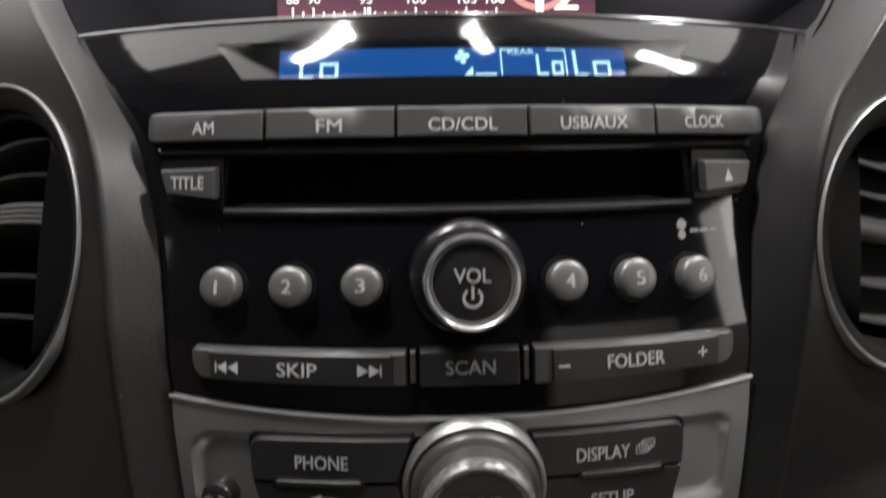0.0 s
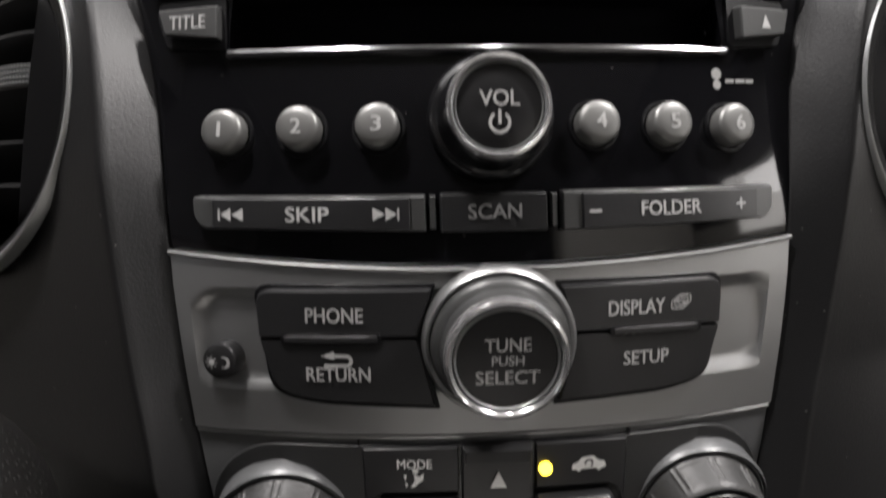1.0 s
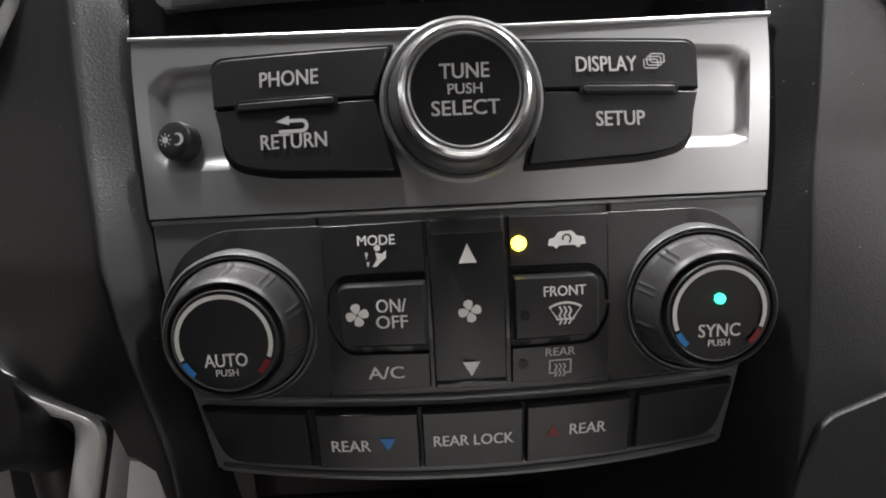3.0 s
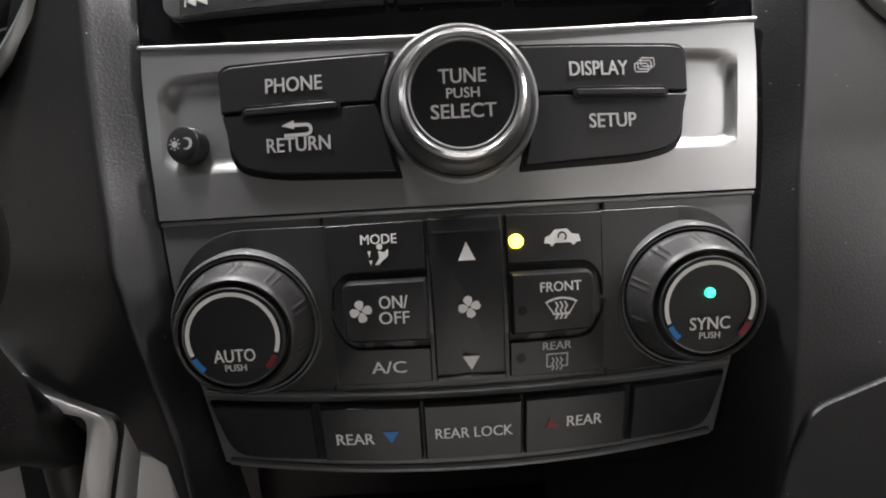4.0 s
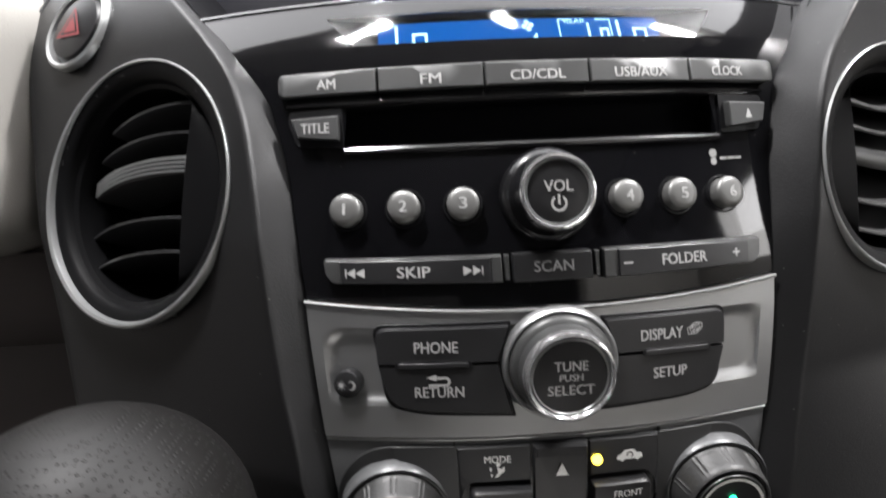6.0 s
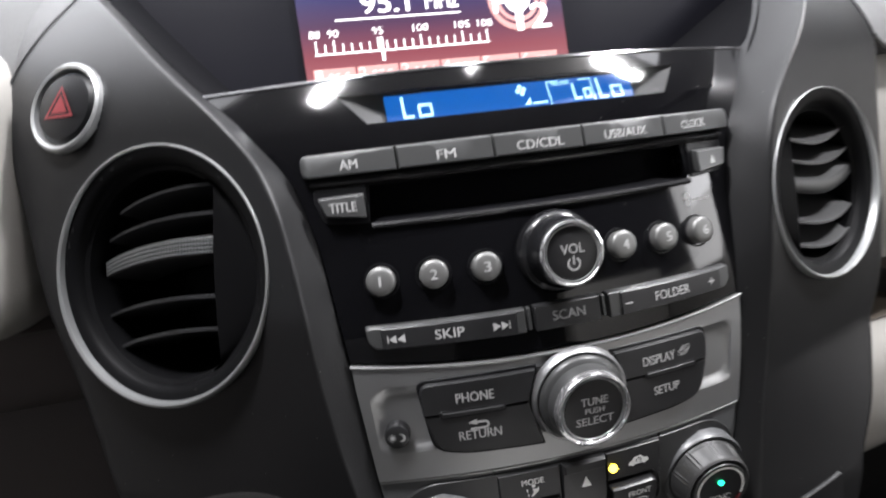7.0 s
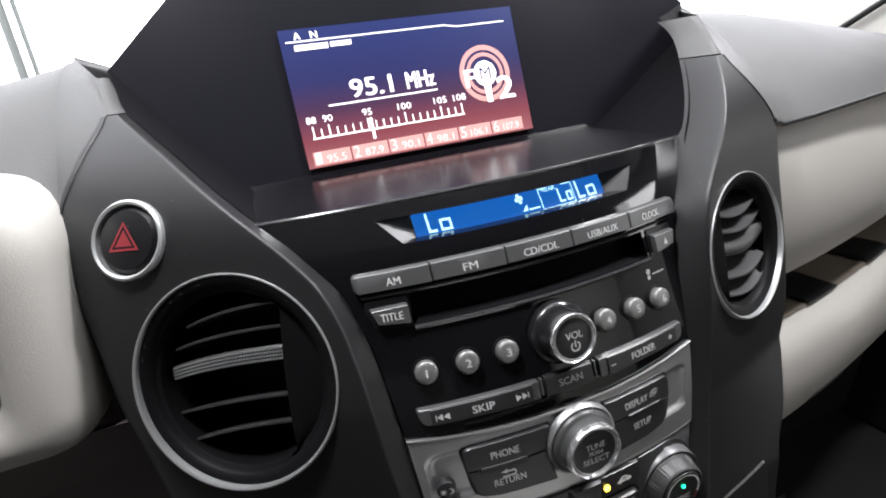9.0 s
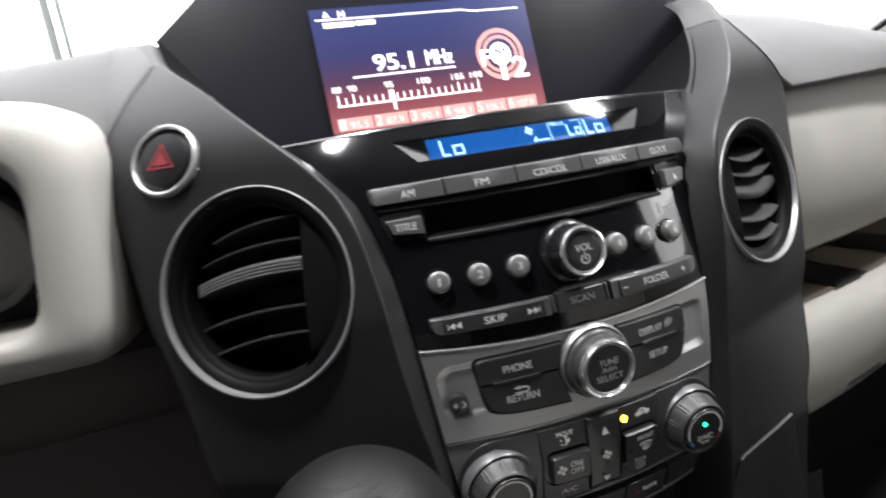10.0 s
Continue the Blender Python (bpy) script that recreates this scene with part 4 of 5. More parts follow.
# ---- silver audio panel ----
def audio_panel():
    th = thing("audio_control_panel", (0, .17, .585), "silver painted panel with phone and setup keys round a tuning knob", "control panel")
    L, R = (lambda z: -EDGE(z) + .001), (lambda z: EDGE(z) - .001)
    bm = bmesh.new()
    bot = lambda x: .5853
    top = lambda x: low_arc(x) - .0012
    zl, zh = .6010, .6378
    band(L, R, flatc(zh), top, 40, 4, bm, .002)
    band(L, R, bot, flatc(zl), 40, 6, bm, .002)
    a0, a1 = (lambda z: -.1095 + (.6375 - z) * .06), (lambda z: .1070 - (.6375 - z) * .10)
    band(L, a0, flatc(zl), flatc(zh), 3, 8, bm, .002)
    band(a1, R, flatc(zl), flatc(zh), 3, 8, bm, .002)
    bmesh.ops.remove_doubles(bm, verts=bm.verts[:], dist=2e-4)
    part("plate", deepen(bm, .008), SILVER, th, sharp=40)
    rows = []
    for j in range(25):
        z = lerp(zl - .0003, zh + .0003, j / 24)
        rr = []
        for i in range(81):
            x = lerp(a0(z) - .0003, a1(z) + .0003, i / 80)
            qx, qz = abs(x + .0004) - (.1082 - .011), abs(z - (zl + zh) / 2) - ((zh - zl) / 2 - .011)
            sd = .011 - (math.hypot(max(qx, 0), max(qz, 0)) + min(max(qx, qz), 0))
            k = min(1.0, max(0.0, sd / .0050))
            rr.append((x, face(x, z) - .002 + .0030 * k * k * (3 - 2 * k), z))
        rows.append(rr)
    part("key_recess", grid(rows), SILVER, th, "silver hollow round the keys", sharp=60)
    part("top_edge", sweep([(x, face(x, top(x)) - .0022, top(x) - .0004) for x in np.linspace(-.1165, .1165, 33)], .0010, 8), SILVER, th, "upper edge catching the highlight")
    for s, up, dn, wu, wd in ((-1, "PHONE", "RETURN", .0200, .0225), (1, "DISPLAY", "SETUP", .0212, .0172)):
        P = lambda pts: [(s * x, z) for x, z in pts]
        ends = .0840
        # black plate for the joint and for the shadow below the keys
        key("key_well", P([(ends + .0014, .6394), (.0208, .6396), (.0266, .6216), (.0200, .5950), (.0640, .5968), (ends - .0040, .6006)]), -.004, .0028, .0004, SHADE, th, [.006, .001, .003, .001, .010, .012])
        k = key("upper_key", P([(ends, .6380), (.0222, .6384), (.0276, .6218), (ends - .0008, .6212)]), 0, .0052, .0014, DARKKEY, th, [.006, .0012, .0012, .0006], "dark grey key")
        print_on(words(up, wu, .0052), s * .0560 if s < 0 else .0498, .6296, .0053, KEYINK, k)
        k2 = key("lower_key", P([(ends - .0010, .6206), (.0278, .6212), (.0218, .5972), (.0640, .5990), (ends - .0060, .6020)]), 0, .0048, .0011, DARKKEY, th, [.0006, .0012, .0012, .010, .012], "dark grey key")
        print_on(words(dn, wd, .0050), s * .0553 if s < 0 else .0537, .6088 if s < 0 else .6114, .0049, KEYINK, k2)
        key("bar_slot", P([(.0752, .6232), (.0400, .6234), (.0400, .6194), (.0752, .6190)]), .003, .0053, .0002, SHADE, th, .0019)
        key("finger_bar", P([(.0740, .6223), (.0412, .6226), (.0412, .6202), (.0740, .6198)]), .003, .0057, .0006, DARKKEY, th, .0011, "thin raised bar between the keys")
        if s < 0:
            print_on(flat([(-.0058, .0012), (-.0012, .0030), (-.0012, -.0002)], box(-.0014, .0006, .0030, .0018), *arc_band(.0011, .0023, -90, 90, .0030, -.0005, 8), box(-.0048, -.0028, .0030, -.0016)), -.0553, .6142, .0049, KEYINK, k2, "return_mark")
        else:
            for d in (0, .0012, .0024):
                print_on(flat(*[[(x0 + d, y0 + d * .8) for x0, y0 in q] for q in (box(-.0026, -.0018, .0020, -.0014), box(-.0026, .0012, .0020, .0016), box(-.0030, -.0014, -.0026, .0012), box(.0020, -.0014, .0024, .0012))]), .0658, .6296, .0053, KEYINK, k, "display_mark")
    m = spot(-.0972, .6116)
    k = part("day_night_key", placed(lathe([(.0069, -.004), (.0068, .0034), (.0062, .0046), (.0048, .0050), (.0030, .0052), (0, .0053)], 32), m), DARKKEY, th, "round dark day and night key")
    part("sun_mark", placed(shift(flat(disc(.0012, 0, 0, 10), *[[(math.cos(a) * .0016 - math.sin(a) * .0003, math.sin(a) * .0016 + math.cos(a) * .0003), (math.cos(a) * .0016 + math.sin(a) * .0003, math.sin(a) * .0016 - math.cos(a) * .0003), (math.cos(a) * .0026, math.sin(a) * .0026)] for a in [i * math.pi / 4 for i in range(8)]]), -.0024, 0, .0056), m), DIMINK, k)
    part("moon_mark", placed(shift(flat([(.0022 * math.cos(a), .0022 * math.sin(a)) for a in np.linspace(-2.2, 2.2, 12)] + [(-.0007 + .0017 * math.cos(a), .0017 * math.sin(a)) for a in np.linspace(1.9, -1.9, 10)]), .0024, 0, .0056), m), KEYINK, k)
    # tuning knob in its dish
    m = axle(.0008, .6192, 0)
    part("knob_dish", placed(lathe([(.0274, .001), (.0268, .0050), (.0257, .0062), (.0246, .0056), (.0236, .0024), (.0232, -.004)], 64), m), SILVER, th, "silver raised collar")
    m = m @ Matrix.Diagonal((.93, .93, 1.30, 1))
    kn = part("tuning_knob", placed(lathe([(.0262, 0), (.0258, .0058), (.0246, .0070), (.0226, .0078), (.0222, .0122), (.0214, .0140)], 72), m), GREYKEY, th, "dark knob with a chrome ring")
    part("ring", placed(lathe([(.0220, .0122), (.0219, .0146), (.0213, .0159), (.0203, .0163), (.0194, .0157), (.0188, .0143), (.0186, .0134)], 72), m), RING, kn, "chrome ring")
    part("inner_ring", placed(lathe([(.0187, .0138), (.0185, .0150), (.0181, .0153), (.0177, .0150), (.0175, .0142)], 72), m), SATIN, kn, "thin silver ring")
    part("cap", placed(lathe([(.0178, .0145), (.0172, .0149), (.0090, .0151), (0, .0152)], 48), m), DARKKEY, kn)
    part("lettering", placed(merge(shift(words("TUNE", .0160, .0048), 0, .0058, .0157), shift(words("PUSH", .0112, .0034), 0, .0002, .0157), shift(words("SELECT", .0222, .0048), 0, -.0058, .0157)), m), KEYINK, kn)


audio_panel()


# ---- climate panel ----
def dial(th, sx, x, z, name):
    m = axle(x, z, -5) @ Matrix.Diagonal((.885, .885, 1.12, 1))
    base = part("dial_collar", placed(lathe([(.0305, -.004), (.0302, .0030), (.0292, .0044), (.0285, .0032), (.0281, .0042), (.0275, .0042), (.0270, 0)], 72), m), HVAC, th, "graphite dial collar")
    def grip(a, r, h):  # pairs of short ridges round the drum
        q = math.degrees(a) % 36 - 18
        return r * (1 + (.020 if 2.2 < abs(q) < 4.4 else 0)) if .0050 < h < .0125 else r
    d = part("temperature_dial", placed(lathe([(.0270, .0), (.0264, .0044), (.0254, .0056), (.0250, .0062), (.0236, .0120), (.0231, .0132), (.0226, .0146), (.0217, .0153), (.0209, .0146), (.0206, .0118)], 240, grip), m), RUBBER, th, "dark temperature dial with pairs of short ridges")
    part("groove", placed(lathe([(.0208, .0124), (.0186, .0124)], 72), m), SHADE, d)
    part("cap_ring", placed(lathe([(.0192, .0120), (.0191, .0150), (.0187, .0157), (.0182, .0155)], 72), m), GREYKEY, d, "thin grey ring")
    part("cap", placed(lathe([(.0184, .0150), (.0180, .0153), (.0100, .0155), (0, .0156)], 56), m), DARKKEY, d)
    H = .0161
    part("scale_arc", placed(shift(flat(*arc_band(.0158, .0174, -22, 202, n=40)), 0, 0, H), m), INK, d)
    part("cold_mark", placed(shift(flat(*arc_band(.0156, .0178, 206, 226, n=6)), 0, 0, H), m), BLUEINK, d)
    part("warm_mark", placed(shift(flat(*arc_band(.0156, .0178, -46, -26, n=6)), 0, 0, H), m), REDINK, d)
    part("lettering", placed(merge(shift(words(name, .0155, .0050), 0, -.0068, H), shift(words("PUSH", .0080, .0026), 0, -.0115, H)), m), INK, d)
    if sx > 0:
        part("lamp", placed(lathe([(.0019, .0156), (.0018, .0164), (.0010, .0168), (0, .0169)], 16), m @ Matrix.Translation((0, .0050, 0))), GREEN, d, "lit green lamp")


def climate():
    th = thing("climate_control_panel", (0, .165, .486), "graphite climate panel with two temperature dials and keys", "control panel")
    L, R = (lambda z: -EDGE(z) + .001), (lambda z: EDGE(z) - .001)
    top, bot = (lambda x: .5842), (lambda x: .4835 + .45 * x * x)
    part("plate", deepen(band(L, R, bot, top, 44, 20, None, 0.0), .008), HVAC, th, sharp=40)
    # silver strip on the grey plate puts its edge highlight into the material
    part("top_edge", sweep([(x, face(x, top(x)) - .0008, top(x) - .0004) for x in np.linspace(-.110, .110, 33)], .0008, 8), SATIN, th, "upper edge catching the highlight")
    part("lower_rim", sweep([(x, face(x, bot(x)) - .0006, bot(x) + .0012) for x in np.linspace(-.0960, .0960, 33)], .0016, 8), HVAC, th)
    part("lower_rim", sweep([(x, face(x, .5178 + .18 * x * x) - .0006, .5178 + .18 * x * x) for x in np.linspace(-.100, .100, 33)], .0011, 8), HVAC, th)
    dial(th, -1, -.0785, .5470, "AUTO")
    dial(th, 1, .0800, .5482, "SYNC")
    arch = [(-.0785 + .0285 * math.cos(a), .5522 + .0285 * math.sin(a)) for a in np.linspace(math.pi, math.pi / 2, 12)]
    foot = [(x, .5196 + .18 * x * x) for x in np.linspace(.099, -.099, 9)]
    part("key_bed", drape(slab_bm(arch + [(-x, z) for x, z in arch[::-1]] + foot, -.001, .0014, .0010)), KEYBED, th, "dark graphite plate under the keys", sharp=22)
    O = .0030
    for s in (-1, 1):
        P = lambda pts: [(s * x, z) for x, z in pts]
        up = key("mode_key" if s < 0 else "recirculation_key", P([(.0485, .5803), (.0139, .5808), (.0139, .5636), (.0425, .5632), (.0466, .5582), (.0470, .5505), (.0480, .5505)]), 0, O, .0009, DARKKEY, th, [.001, .0006, .0006, .004, .003, .0005, .0005], "dark grey key")
        low = key("air_conditioning_key" if s < 0 else "rear_window_key", P([(.0480, .5495), (.0468, .5440), (.0425, .5362), (.0139, .5358), (.0139, .5225), (.0485, .5220)]), 0, O, .0009, DARKKEY, th, [.0005, .002, .004, .0006, .0006, .001], "dark grey key")
        # black plate draws the joint and shadow round the raised key
        key("key_well", P([(.0472, .5634), (.0139, .5638), (.0139, .5356), (.0472, .5360)]), -.002, O * .4, .0003, SHADE, th, [.005, .0006, .0006, .005])
        mid = key("fan_switch_key" if s < 0 else "windscreen_key", P([(.0432, .5608), (.0142, .5610), (.0142, .5392), (.0432, .5394)]), 0, .0074, .0018, DARKKEY, th, [.0035, .0010, .0010, .0035], "raised dark grey key")
        if s < 0:
            print_on(words("MODE", .0125, .0034), -.0298, .5748, O, INK, up)
            print_on(flat(disc(.0011, .0002, .0030, 10), [(-.0004, .0016), (.0018, .0010), (.0032, .0022), (.0030, -.0004), (.0012, -.0018), (-.0002, -.0032), (-.0016, -.0032), (.0, -.0008)], [(-.0040, .0016), (-.0028, .0016), (-.0034, -.0008)], [(-.0036, -.0016), (-.0024, -.0016), (-.0030, -.0034)]), -.0298, .5692, O, INK, up, "air_mode_mark")
            print_on(fan_mark(.0036), -.0368, .5508, .0074, INK, mid, "fan_mark")
            print_on(merge(shift(words("ON/", .0098, .0044), 0, .0028), shift(words("OFF", .0104, .0044), 0, -.0026)), -.0256, .5508, .0074, INK, mid)
            print_on(words("A/C", .0125, .0046), -.0292, .5290, O, INK, low)
        else:
            part("lamp", placed(lathe([(.0025, 0), (.0024, .001), (.0013, .0016), (0, .0017)], 16), spot(.0172, .5712, O)), AMBER, up, "lit amber lamp")
            car = [(-.0064, -.0016), (-.0060, .0006), (-.0042, .0012), (-.0026, .0030), (.0018, .0032), (.0036, .0014), (.0060, .0010), (.0066, -.0014), (.0050, -.0016), (.0040, -.0026), (.0026, -.0016), (-.0026, -.0016), (-.0036, -.0027), (-.0048, -.0016)]
            print_on(flat(car), .0335, .5716, O, INK, up, "recirculation_mark")
            print_on(flat(*arc_band(.0011, .0017, -60, 200, .0, .0006, 10)), .0335, .5716, O + .0003, SHADE, up, "recirculation_arrow")
            print_on(words("FRONT", .0142, .0034), .0312, .5556, .0074, INK, mid)
            wave = lambda d, y0, y1: [(d + (.0004 if i % 2 else -.0004) - .00035, lerp(y0, y1, i / 4)) for i in range(5)] + [(d + (.0004 if i % 2 else -.0004) + .00035, lerp(y0, y1, i / 4)) for i in range(4, -1, -1)]
            print_on(flat(*arc_band(.0098, .0106, 58, 122, 0, -.0076, 12), [(-.0056, .0014), (-.0049, .0008), (-.0024, -.0026), (-.0031, -.0026)], [(.0049, .0008), (.0056, .0014), (.0031, -.0026), (.0024, -.0026)], box(-.0031, -.0033, .0031, -.0026), *[wave(d, -.0048, .0014) for d in (-.0016, 0, .0016)]), .0312, .5490, .0074, INK, mid, "front_demist_mark")
            print_on(words("REAR", .0105, .0030), .0308, .5335, O, DIMINK, low)
            print_on(flat(box(-.0040, -.0026, -.0034, .0018), box(.0034, -.0026, .0040, .0018), box(-.0040, .0018, .0040, .0024), box(-.0040, -.0030, -.0018, -.0024), box(.0018, -.0030, .0040, -.0024), *[wave(d, -.0042, .0008) for d in (-.0015, 0, .0015)]), .0308, .5282, O, DIMINK, low, "rear_demist_mark")
            for z, o, k in ((.5480, .0074, mid), (.5295, O, low)):
                print_on(flat(disc(.0017)), .0178, z, o, SHADE, k, "unlit_lamp")
    rk = key("fan_speed_rocker", [(-.0129, .5812), (-.0125, .5226), (.0122, .5226), (.0128, .5812)], 0, .0046, .0010, DARKKEY, th, .0008, "dark fan speed rocker")
    key("rocker_ridge", [(-.0120, .5808), (-.0120, .5756), (.0120, .5756), (.0120, .5808)], .003, .0060, .0010, DARKKEY, th, .0006)
    key("rocker_ridge", [(-.0122, .5250), (-.0122, .5232), (.0122, .5232), (.0122, .5250)], .003, .0060, .0007, GREYKEY, th, .0004)
    print_on(flat([(-.0030, -.0030), (.0030, -.0030), (0, .0034)]), 0, .5690, .0046, INK, rk, "up_mark")
    print_on(flat([(-.0030, .0026), (.0030, .0026), (0, -.0028)]), 0, .5296, .0046, INK, rk, "down_mark")
    print_on(fan_mark(.0036), 0, .5500, .0046, INK, rk, "fan_mark")
    for x in (-.0497, .0497):
        part("panel_seam", drape(slab_bm([(x - .0004, .5200), (x + .0004, .5200), (x + .0004, .5832), (x - .0004, .5832)], -.001, .0017)), SHADE, th, "thin dark seam between the dial and the keys")
    # lower key row
    xs = [-.0995, -.0567, -.0187, .0184, .0578, .0990]
    zt, zb = (lambda x: .5136 + .12 * x * x), (lambda x: .4905 + .22 * x * x)
    edge = [(x, zb(x) - .0012) for x in np.linspace(-.0925, .0920, 9)] + [(x, zt(x) + .0010) for x in np.linspace(.1000, -.1005, 9)]
    key("key_row_well", edge, -.002, .0012, .0004, SHADE, th, [.010] + [0] * 7 + [.010, .002] + [0] * 7 + [.002])
    names = ("blank_key", "rear_down_key", "rear_lock_key", "rear_up_key", "blank_key")
    for i, nm in enumerate(names):
        a, b = xs[i] + .0005, xs[i + 1] - .0005
        if i == 0:
            b -= .002
        if i == 4:
            a += .002
        up = [(lerp(b, a, t), zt(lerp(b, a, t))) for t in (0, .5, 1)]
        lo = [(lerp(a + (.006 if i == 0 else 0), b - (.006 if i == 4 else 0), t), zb(lerp(a, b, t))) for t in (0, .5, 1)]
        k = part(nm, drape(slab_bm(rounded(lo + up, [.010 if i == 0 else .0005, 0, .010 if i == 4 else .0005, .002 if i == 4 else .0005, 0, .002 if i == 0 else .0005]), 0, .0040 if i in (0, 4) else .0052, .0013)), DARKKEY, th, "dark grey key")
        if i == 1:
            print_on(words("REAR", .0142, .0046), -.0438, .5010, .0052, INK, k)
            print_on(flat([(-.0030, .0026), (.0030, .0026), (0, -.0024)]), -.0305, .5012, .0052, BLUEINK, k, "down_mark")
        if i == 2:
            print_on(words("REAR LOCK", .0285, .0044), 0, .5020, .0052, INK, k)
        if i == 3:
            print_on(words("REAR", .0135, .0044), .0412, .5034, .0052, INK, k)
            print_on(flat([(-.0026, -.0022), (.0026, -.0022), (0, .0026)]), .0286, .5032, .0052, REDINK, k, "up_mark")


climate()


# ---- air vents and hazard switch ----
def vent(sx, spec):
    x, z, R = spec
    m = side_spot(sx, x, z, .0)
    th = thing("air_vent", m.translation, "round black air vent with a silver ring in the dashboard trim", "air vent", "round dashboard air vents")
    k = R / .0713
    heavy = radians(225 if sx < 0 else 318)  # the ring is widened towards its outer lower side to fit the camera's view
    thin = .40 if sx < 0 else .20
    share = lambda a: (.5 + .5 * math.cos(a - heavy)) ** 1.3
    ring = lathe([(R, -.002), (R - .0002, .0018), (R - .0008, .0036), (R - .0020, .0042), (R - .0034, .0034), (R - .0040, .0006), (R - .0041, -.004)], 96, lambda a, r, h: R - (R - r) * lerp(thin, 1.12, share(a)))
    # flattened on the narrow side, also to fit the camera's view
    for v in ring.verts:
        if v.co.z > 0:
            v.co.z *= lerp(.30, 1.0, share(math.atan2(v.co.y, v.co.x)))
    part("ring", placed(ring, m), SATIN, th, "satin silver ring")
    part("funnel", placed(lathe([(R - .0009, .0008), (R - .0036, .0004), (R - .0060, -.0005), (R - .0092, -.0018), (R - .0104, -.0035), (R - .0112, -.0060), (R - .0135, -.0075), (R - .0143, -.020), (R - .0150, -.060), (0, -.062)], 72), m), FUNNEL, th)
    # smooth cheek on the side of the centre stack
    s = -sx
    rows = []
    n = 20
    rc = R - .0118
    edge = lambda v: .46 * R + .10 * R * (v / R) ** 2
    for i in range(n + 1):
        v = lerp(-.86, .86, i / n) * rc
        xo = math.sqrt(max(0, rc * rc - v * v))
        xi = min(edge(v), xo - .0002)
        rows.append([(s * lerp(xi, xo, t), v, -.004 - .005 * t - (.006 if t == 0 else 0)) for t in (0, .04, .25, .5, .75, 1)])
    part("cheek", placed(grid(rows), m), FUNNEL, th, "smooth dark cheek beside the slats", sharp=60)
    for v, tab in ((.60, 0), (.38, 0), (.14, 1), (-.25, 0), (-.50, 0)):
        v *= R
        xr = .47 * R
        xl = math.sqrt(max(0, (R - (.016 if sx < 0 else .0125)) ** 2 - v * v))
        n = 18
        tk = .0050 if tab else .0011
        rear = -.007 if sx < 0 else .016

        def rise(p):
            """Height of the slat's front edge along its length, p from the outer end to the cheek."""
            return .006 * k - .013 * k * (1 - p) ** 2 if sx < 0 else -.004 - .006 * math.sin(p * math.pi)

        def spot_on(p):
            xx = lerp(-s * xl, s * min(xr, xl), p)
            return xx, v + rise(p), (-.006 - .016 * (xx / R) ** 2 if sx < 0 else -.004 - .007 * (xx / R) ** 2)

        rows_t = []
        for i in range(n + 1):
            xx, w, front = spot_on(i / n)
            rows_t.append([(xx, w + tk + rear, front - .036), (xx, w + tk, front - .0015), (xx, w + tk * .6, front), (xx, w - tk * .6, front), (xx, w - tk, front - .0015), (xx, w - tk * .5 + rear, front - .036)])
        # passenger slats and tab take lighter copies for the light falling on them
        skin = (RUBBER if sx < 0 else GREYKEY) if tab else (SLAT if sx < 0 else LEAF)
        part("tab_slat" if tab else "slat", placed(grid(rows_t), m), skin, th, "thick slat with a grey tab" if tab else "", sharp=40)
        if tab and sx < 0:
            studs = bmesh.new()
            cols = 44
            for c in range(cols):
                for r in range(4):
                    x0, w0, f0 = spot_on(lerp(.02, .985, (c + .14) / cols))
                    x1, w1, f1 = spot_on(lerp(.02, .985, (c + .86) / cols))
                    h0, h1 = lerp(-.0046, .0046, (r + .12) / 4), lerp(-.0046, .0046, (r + .80) / 4)
                    q = [studs.verts.new(p) for p in ((x0, w0 + h0, f0 + .0001), (x1, w1 + h0, f1 + .0001), (x1, w1 + h1, f1 + .0001), (x0, w0 + h1, f0 + .0001))]
                    mid = [studs.verts.new((lerp(x0, x1, a), lerp(w0, w1, a) + lerp(h0, h1, b), lerp(f0, f1, a) + .0011)) for a, b in ((.2, .2), (.8, .2), (.8, .8), (.2, .8))]
                    studs.faces.new(mid)
                    for j in range(4):
                        studs.faces.new((q[j], q[(j + 1) % 4], mid[(j + 1) % 4], mid[j]))
            part("tab_grip", placed(studs, m), SATIN, th, "grey studded grip on the vent tab", kind="stuff")


vent(-1, VENT_L)
vent(1, VENT_R)


def hazard():
    x, z, R = HAZ
    m = side_spot(-1, x, z)
    th = thing("hazard_switch", m.translation, "round black hazard switch with a red triangle in a silver ring", "switch")
    part("ring", placed(lathe([(R - .0010, -.001), (R - .0013, .0024), (R - .0028, .0034), (R - .0044, .0026), (R - .0058, -.006)], 64), m), SATIN, th, "satin silver ring")
    b = part("button", placed(lathe([(R - .0056, -.006), (R - .0060, .0), (R - .0085, .0026), (.010, .0042), (0, .0046)], 48), m), SHADE, th)
    def tri(r, y=0.0):
        return [Vector((r * math.cos(a), y + r * math.sin(a))) for a in (math.pi / 2, math.pi * 7 / 6, math.pi * 11 / 6)]
    a, c, d = tri(.0128), tri(.0100), tri(.0072)
    polys = [[a[i], a[(i + 1) % 3], c[(i + 1) % 3], c[i]] for i in range(3)] + [d]
    part("triangle_mark", placed(shift(flat(*[[(p.x, p.y) for p in q] for q in polys]), 0, -.001, .0049), m), REDINK, b, "red warning triangle")


hazard()


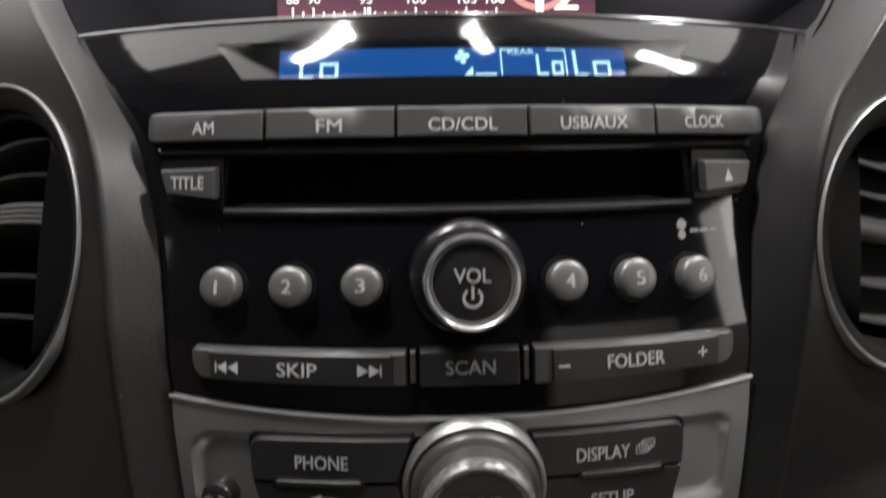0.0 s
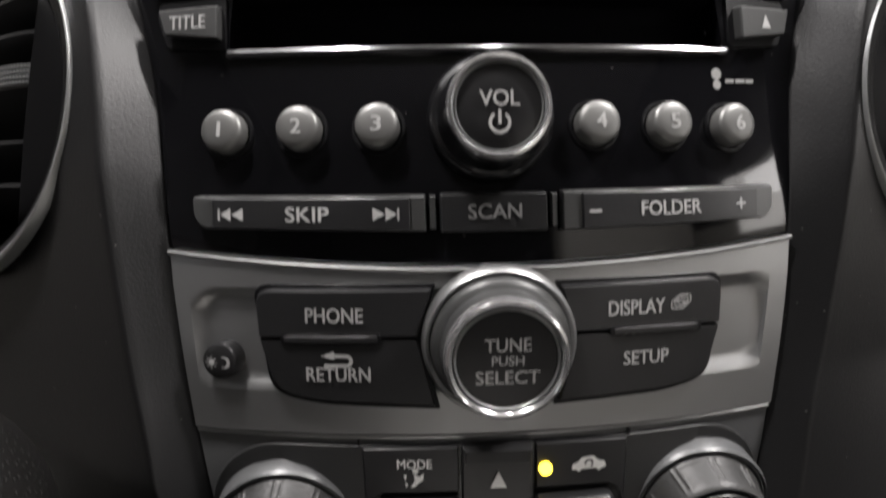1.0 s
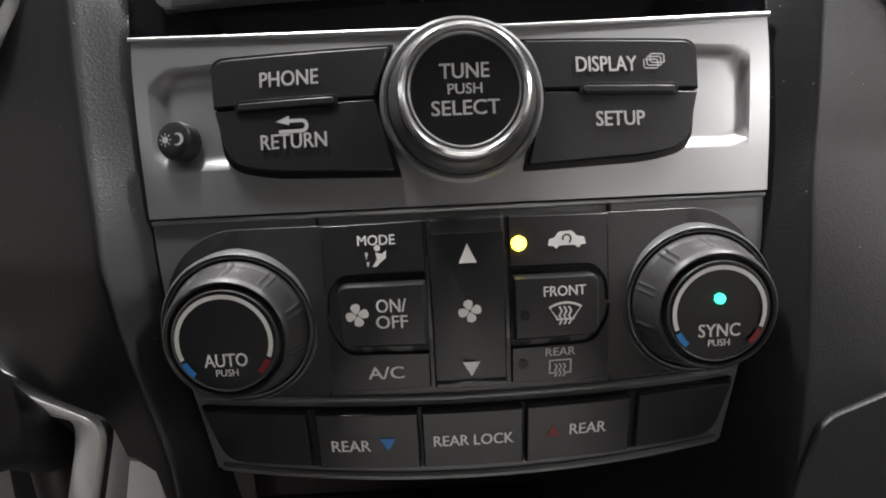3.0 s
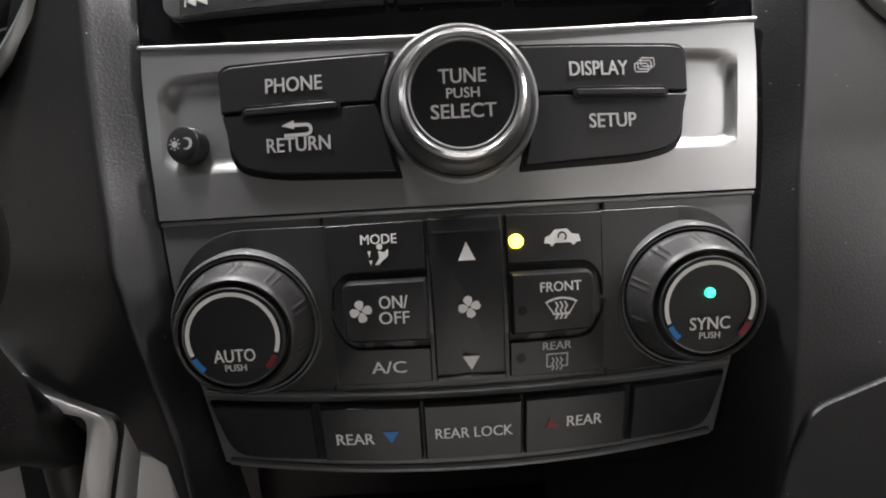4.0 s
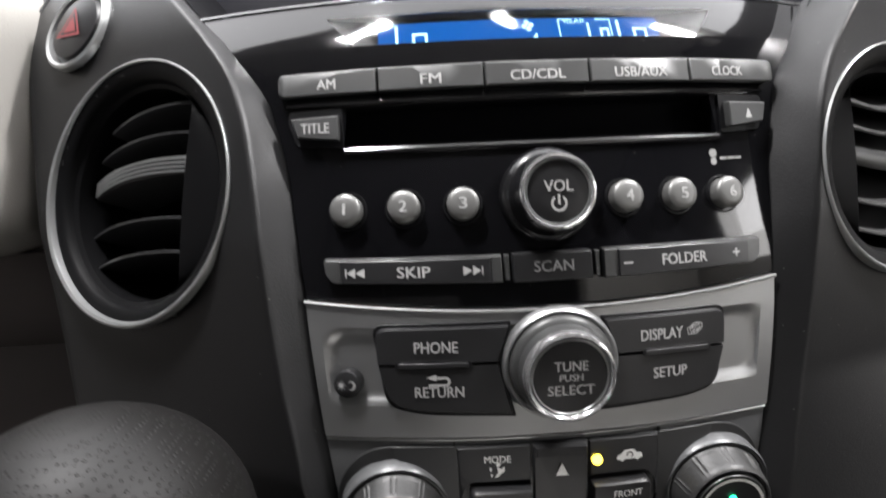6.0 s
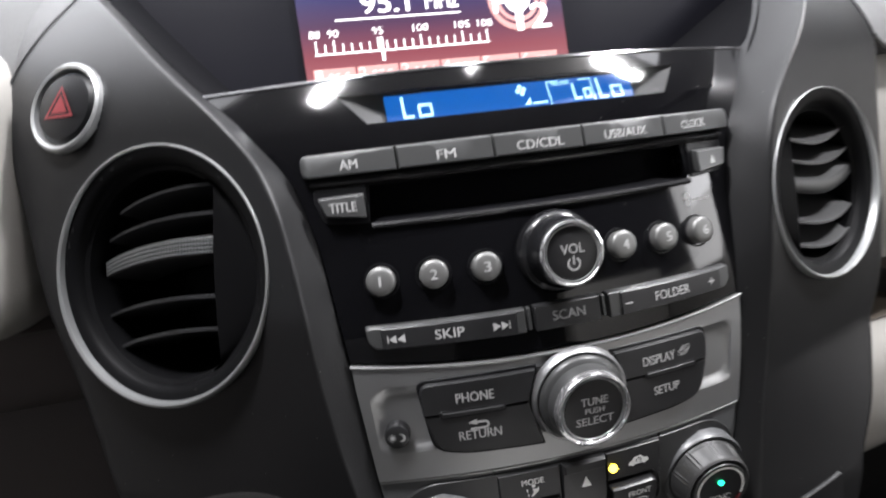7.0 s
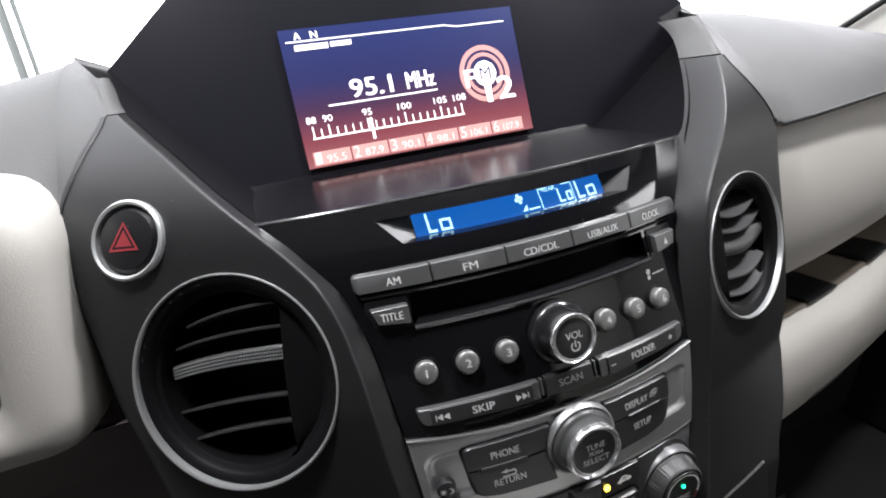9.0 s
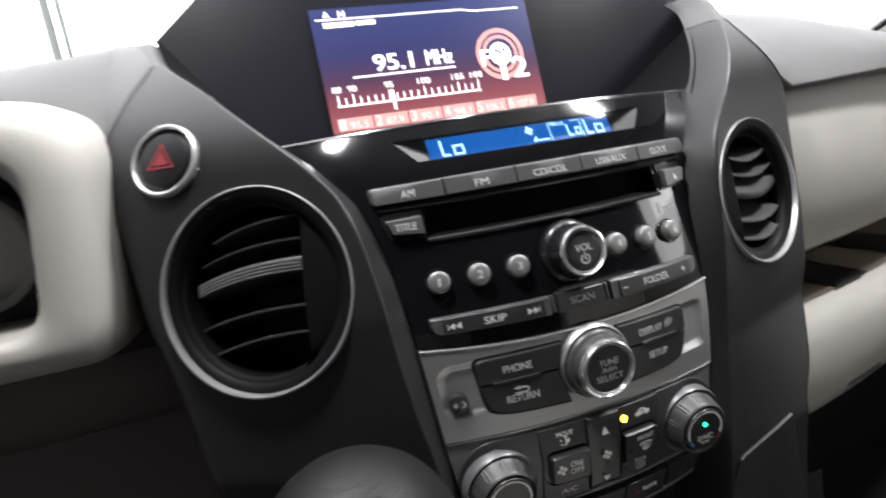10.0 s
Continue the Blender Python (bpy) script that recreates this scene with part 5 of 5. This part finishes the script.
# ---- gear selector ----
def selector():
    th = thing("gear_selector", (-.166, .16, .50), "dark leather gear knob on a lever beside the centre stack", "gear lever")
    prof = [(.0545 * math.cos(a) * (1 - .04 * math.sin(a)), .0545 * math.sin(a)) for a in np.linspace(-1.35, math.pi / 2, 22)]
    m = Matrix.Translation((-.1790, .1085, .5830)) @ Euler((radians(38), 0, 0)).to_matrix().to_4x4()
    part("knob", placed(lathe(prof, 64), m), PUNCHED, th, "dark perforated leather knob", sharp=80)
    part("release_button", placed(block(-.006, -.010, -.012, .006, .010, .012, .004), Matrix.Translation((-.2325, .0990, .5960))), SATIN, th, "silver release button")
    part("neck", sweep([(-.182, .122, .556), (-.179, .140, .540), (-.175, .157, .526), (-.173, .174, .515), (-.174, .192, .505), (-.176, .214, .488)], [.040, .033, .024, .017, .012, .009], 24), PUNCHED, th, "dark tapering leather neck", sharp=80)
    part("stalk", sweep([(-.176, .208, .492), (-.178, .216, .470), (-.180, .224, .440)], [.007, .008, .008], 16), STALK, th, "dark metal stalk")
    gate = thing("selector_gate", (-.16, .18, .42), "satin silver bezel round the gear lever slot", "bezel")
    pts = rounded(ccw([(-.240, .5360), (-.1376, .5100), (-.1454, .4879), (-.165, .43), (-.240, .40)]), [.006, .004, .02, .01, .01], 5)
    ins = rounded(ccw([(-.232, .5160), (-.1540, .5085), (-.1566, .4966), (-.178, .44), (-.232, .41)]), [.004, .005, .02, .006, .006], 5)
    bm = bmesh.new()
    n = len(pts)
    def ring(ps, y):
        return [bm.verts.new((p.x, y + .10 * (.5097 - p.y) + .35 * (-.1374 - p.x), p.y)) for p in ps]
    rr = [ring(pts, .222), ring(pts, .1888), ring(inset(pts, .0022), .1868), ring(inset(pts, .0050), .1866), ring([(p * .4 + q * .6) for p, q in zip(inset(pts, .0050), ins)], .1871), ring(ins, .1890), ring(ins, .222)]
    for a, b in zip(rr, rr[1:]):
        for i in range(n):
            bm.faces.new((a[i], a[(i + 1) % n], b[(i + 1) % n], b[i]))
    part("bezel", bm, BEZEL, gate, sharp=40)
    bm = bmesh.new()
    collar = [ring(inset(pts, -.0050), .1868), ring(inset(pts, -.0012), .1905), ring(inset(pts, .001), .1980)]
    for a, b in zip(collar, collar[1:]):
        for i in range(n):
            bm.faces.new((a[i], a[(i + 1) % n], b[(i + 1) % n], b[i]))
    part("surround", bm, TRIM, gate, "charcoal surround", sharp=40)
    bm = bmesh.new()
    bm.faces.new(ring(ins, .218))
    part("slot_floor", bm, SHADE, gate)
    bm = slab_bm(rounded([(-.1295, .4964), (-.1237, .4950), (-.1180, .4890), (-.1190, .479), (-.1215, .43), (-.146, .43), (-.1350, .4764)], [.0008, .003, .003, .01, .002, .002, .01], 4), -.012, .0, .0016)
    for v in bm.verts:
        v.co = Vector((v.co.x, .1858 + .20 * (.4957 - v.co.y) - v.co.z, v.co.y))
    part("lower_strip", bm, BEZEL, gate, "satin silver strip beside the bezel", sharp=30)


selector()


# ---- beyond the windscreen ----
def outside():
    part("window_pole", merge(sweep([(-1.19, 3.45, -0.4), (-1.19, 3.45, 3.0)], .022, 8), sweep([(-1.125, 3.45, -0.4), (-1.125, 3.45, 3.0)], .012, 8)), STEEL, None, "grey upright window post outside", base=(-1.25, 3.45, -.4), category="post", kind="structure")
    for sx in (1, -1):
        part("windscreen_pillar", sweep([(sx * 1.06, .90, .70), (sx * 1.06, .76, .785), (sx * 1.06, .62, .858), (sx * 1.05, .40, 1.0), (sx * 1.0, .10, 1.30), (sx * .92, -.1, 1.5)], [.05, .05, .05, .05, .05, .045], 16), LINER, None, "light grey trimmed windscreen pillar", sharp=70, base=(sx * 1.06, .8, .7), category="pillar", kind="structure")
        part("windscreen_seal", sweep([(sx * .965, .80, .785), (sx * .965, .709, .833), (sx * .965, .595, .893), (sx * .960, .38, 1.01)], .006, 8), SHADE, None, "black rubber windscreen seal along the pillar", base=(sx * .965, .8, .785), category="seal", kind="structure")


outside()
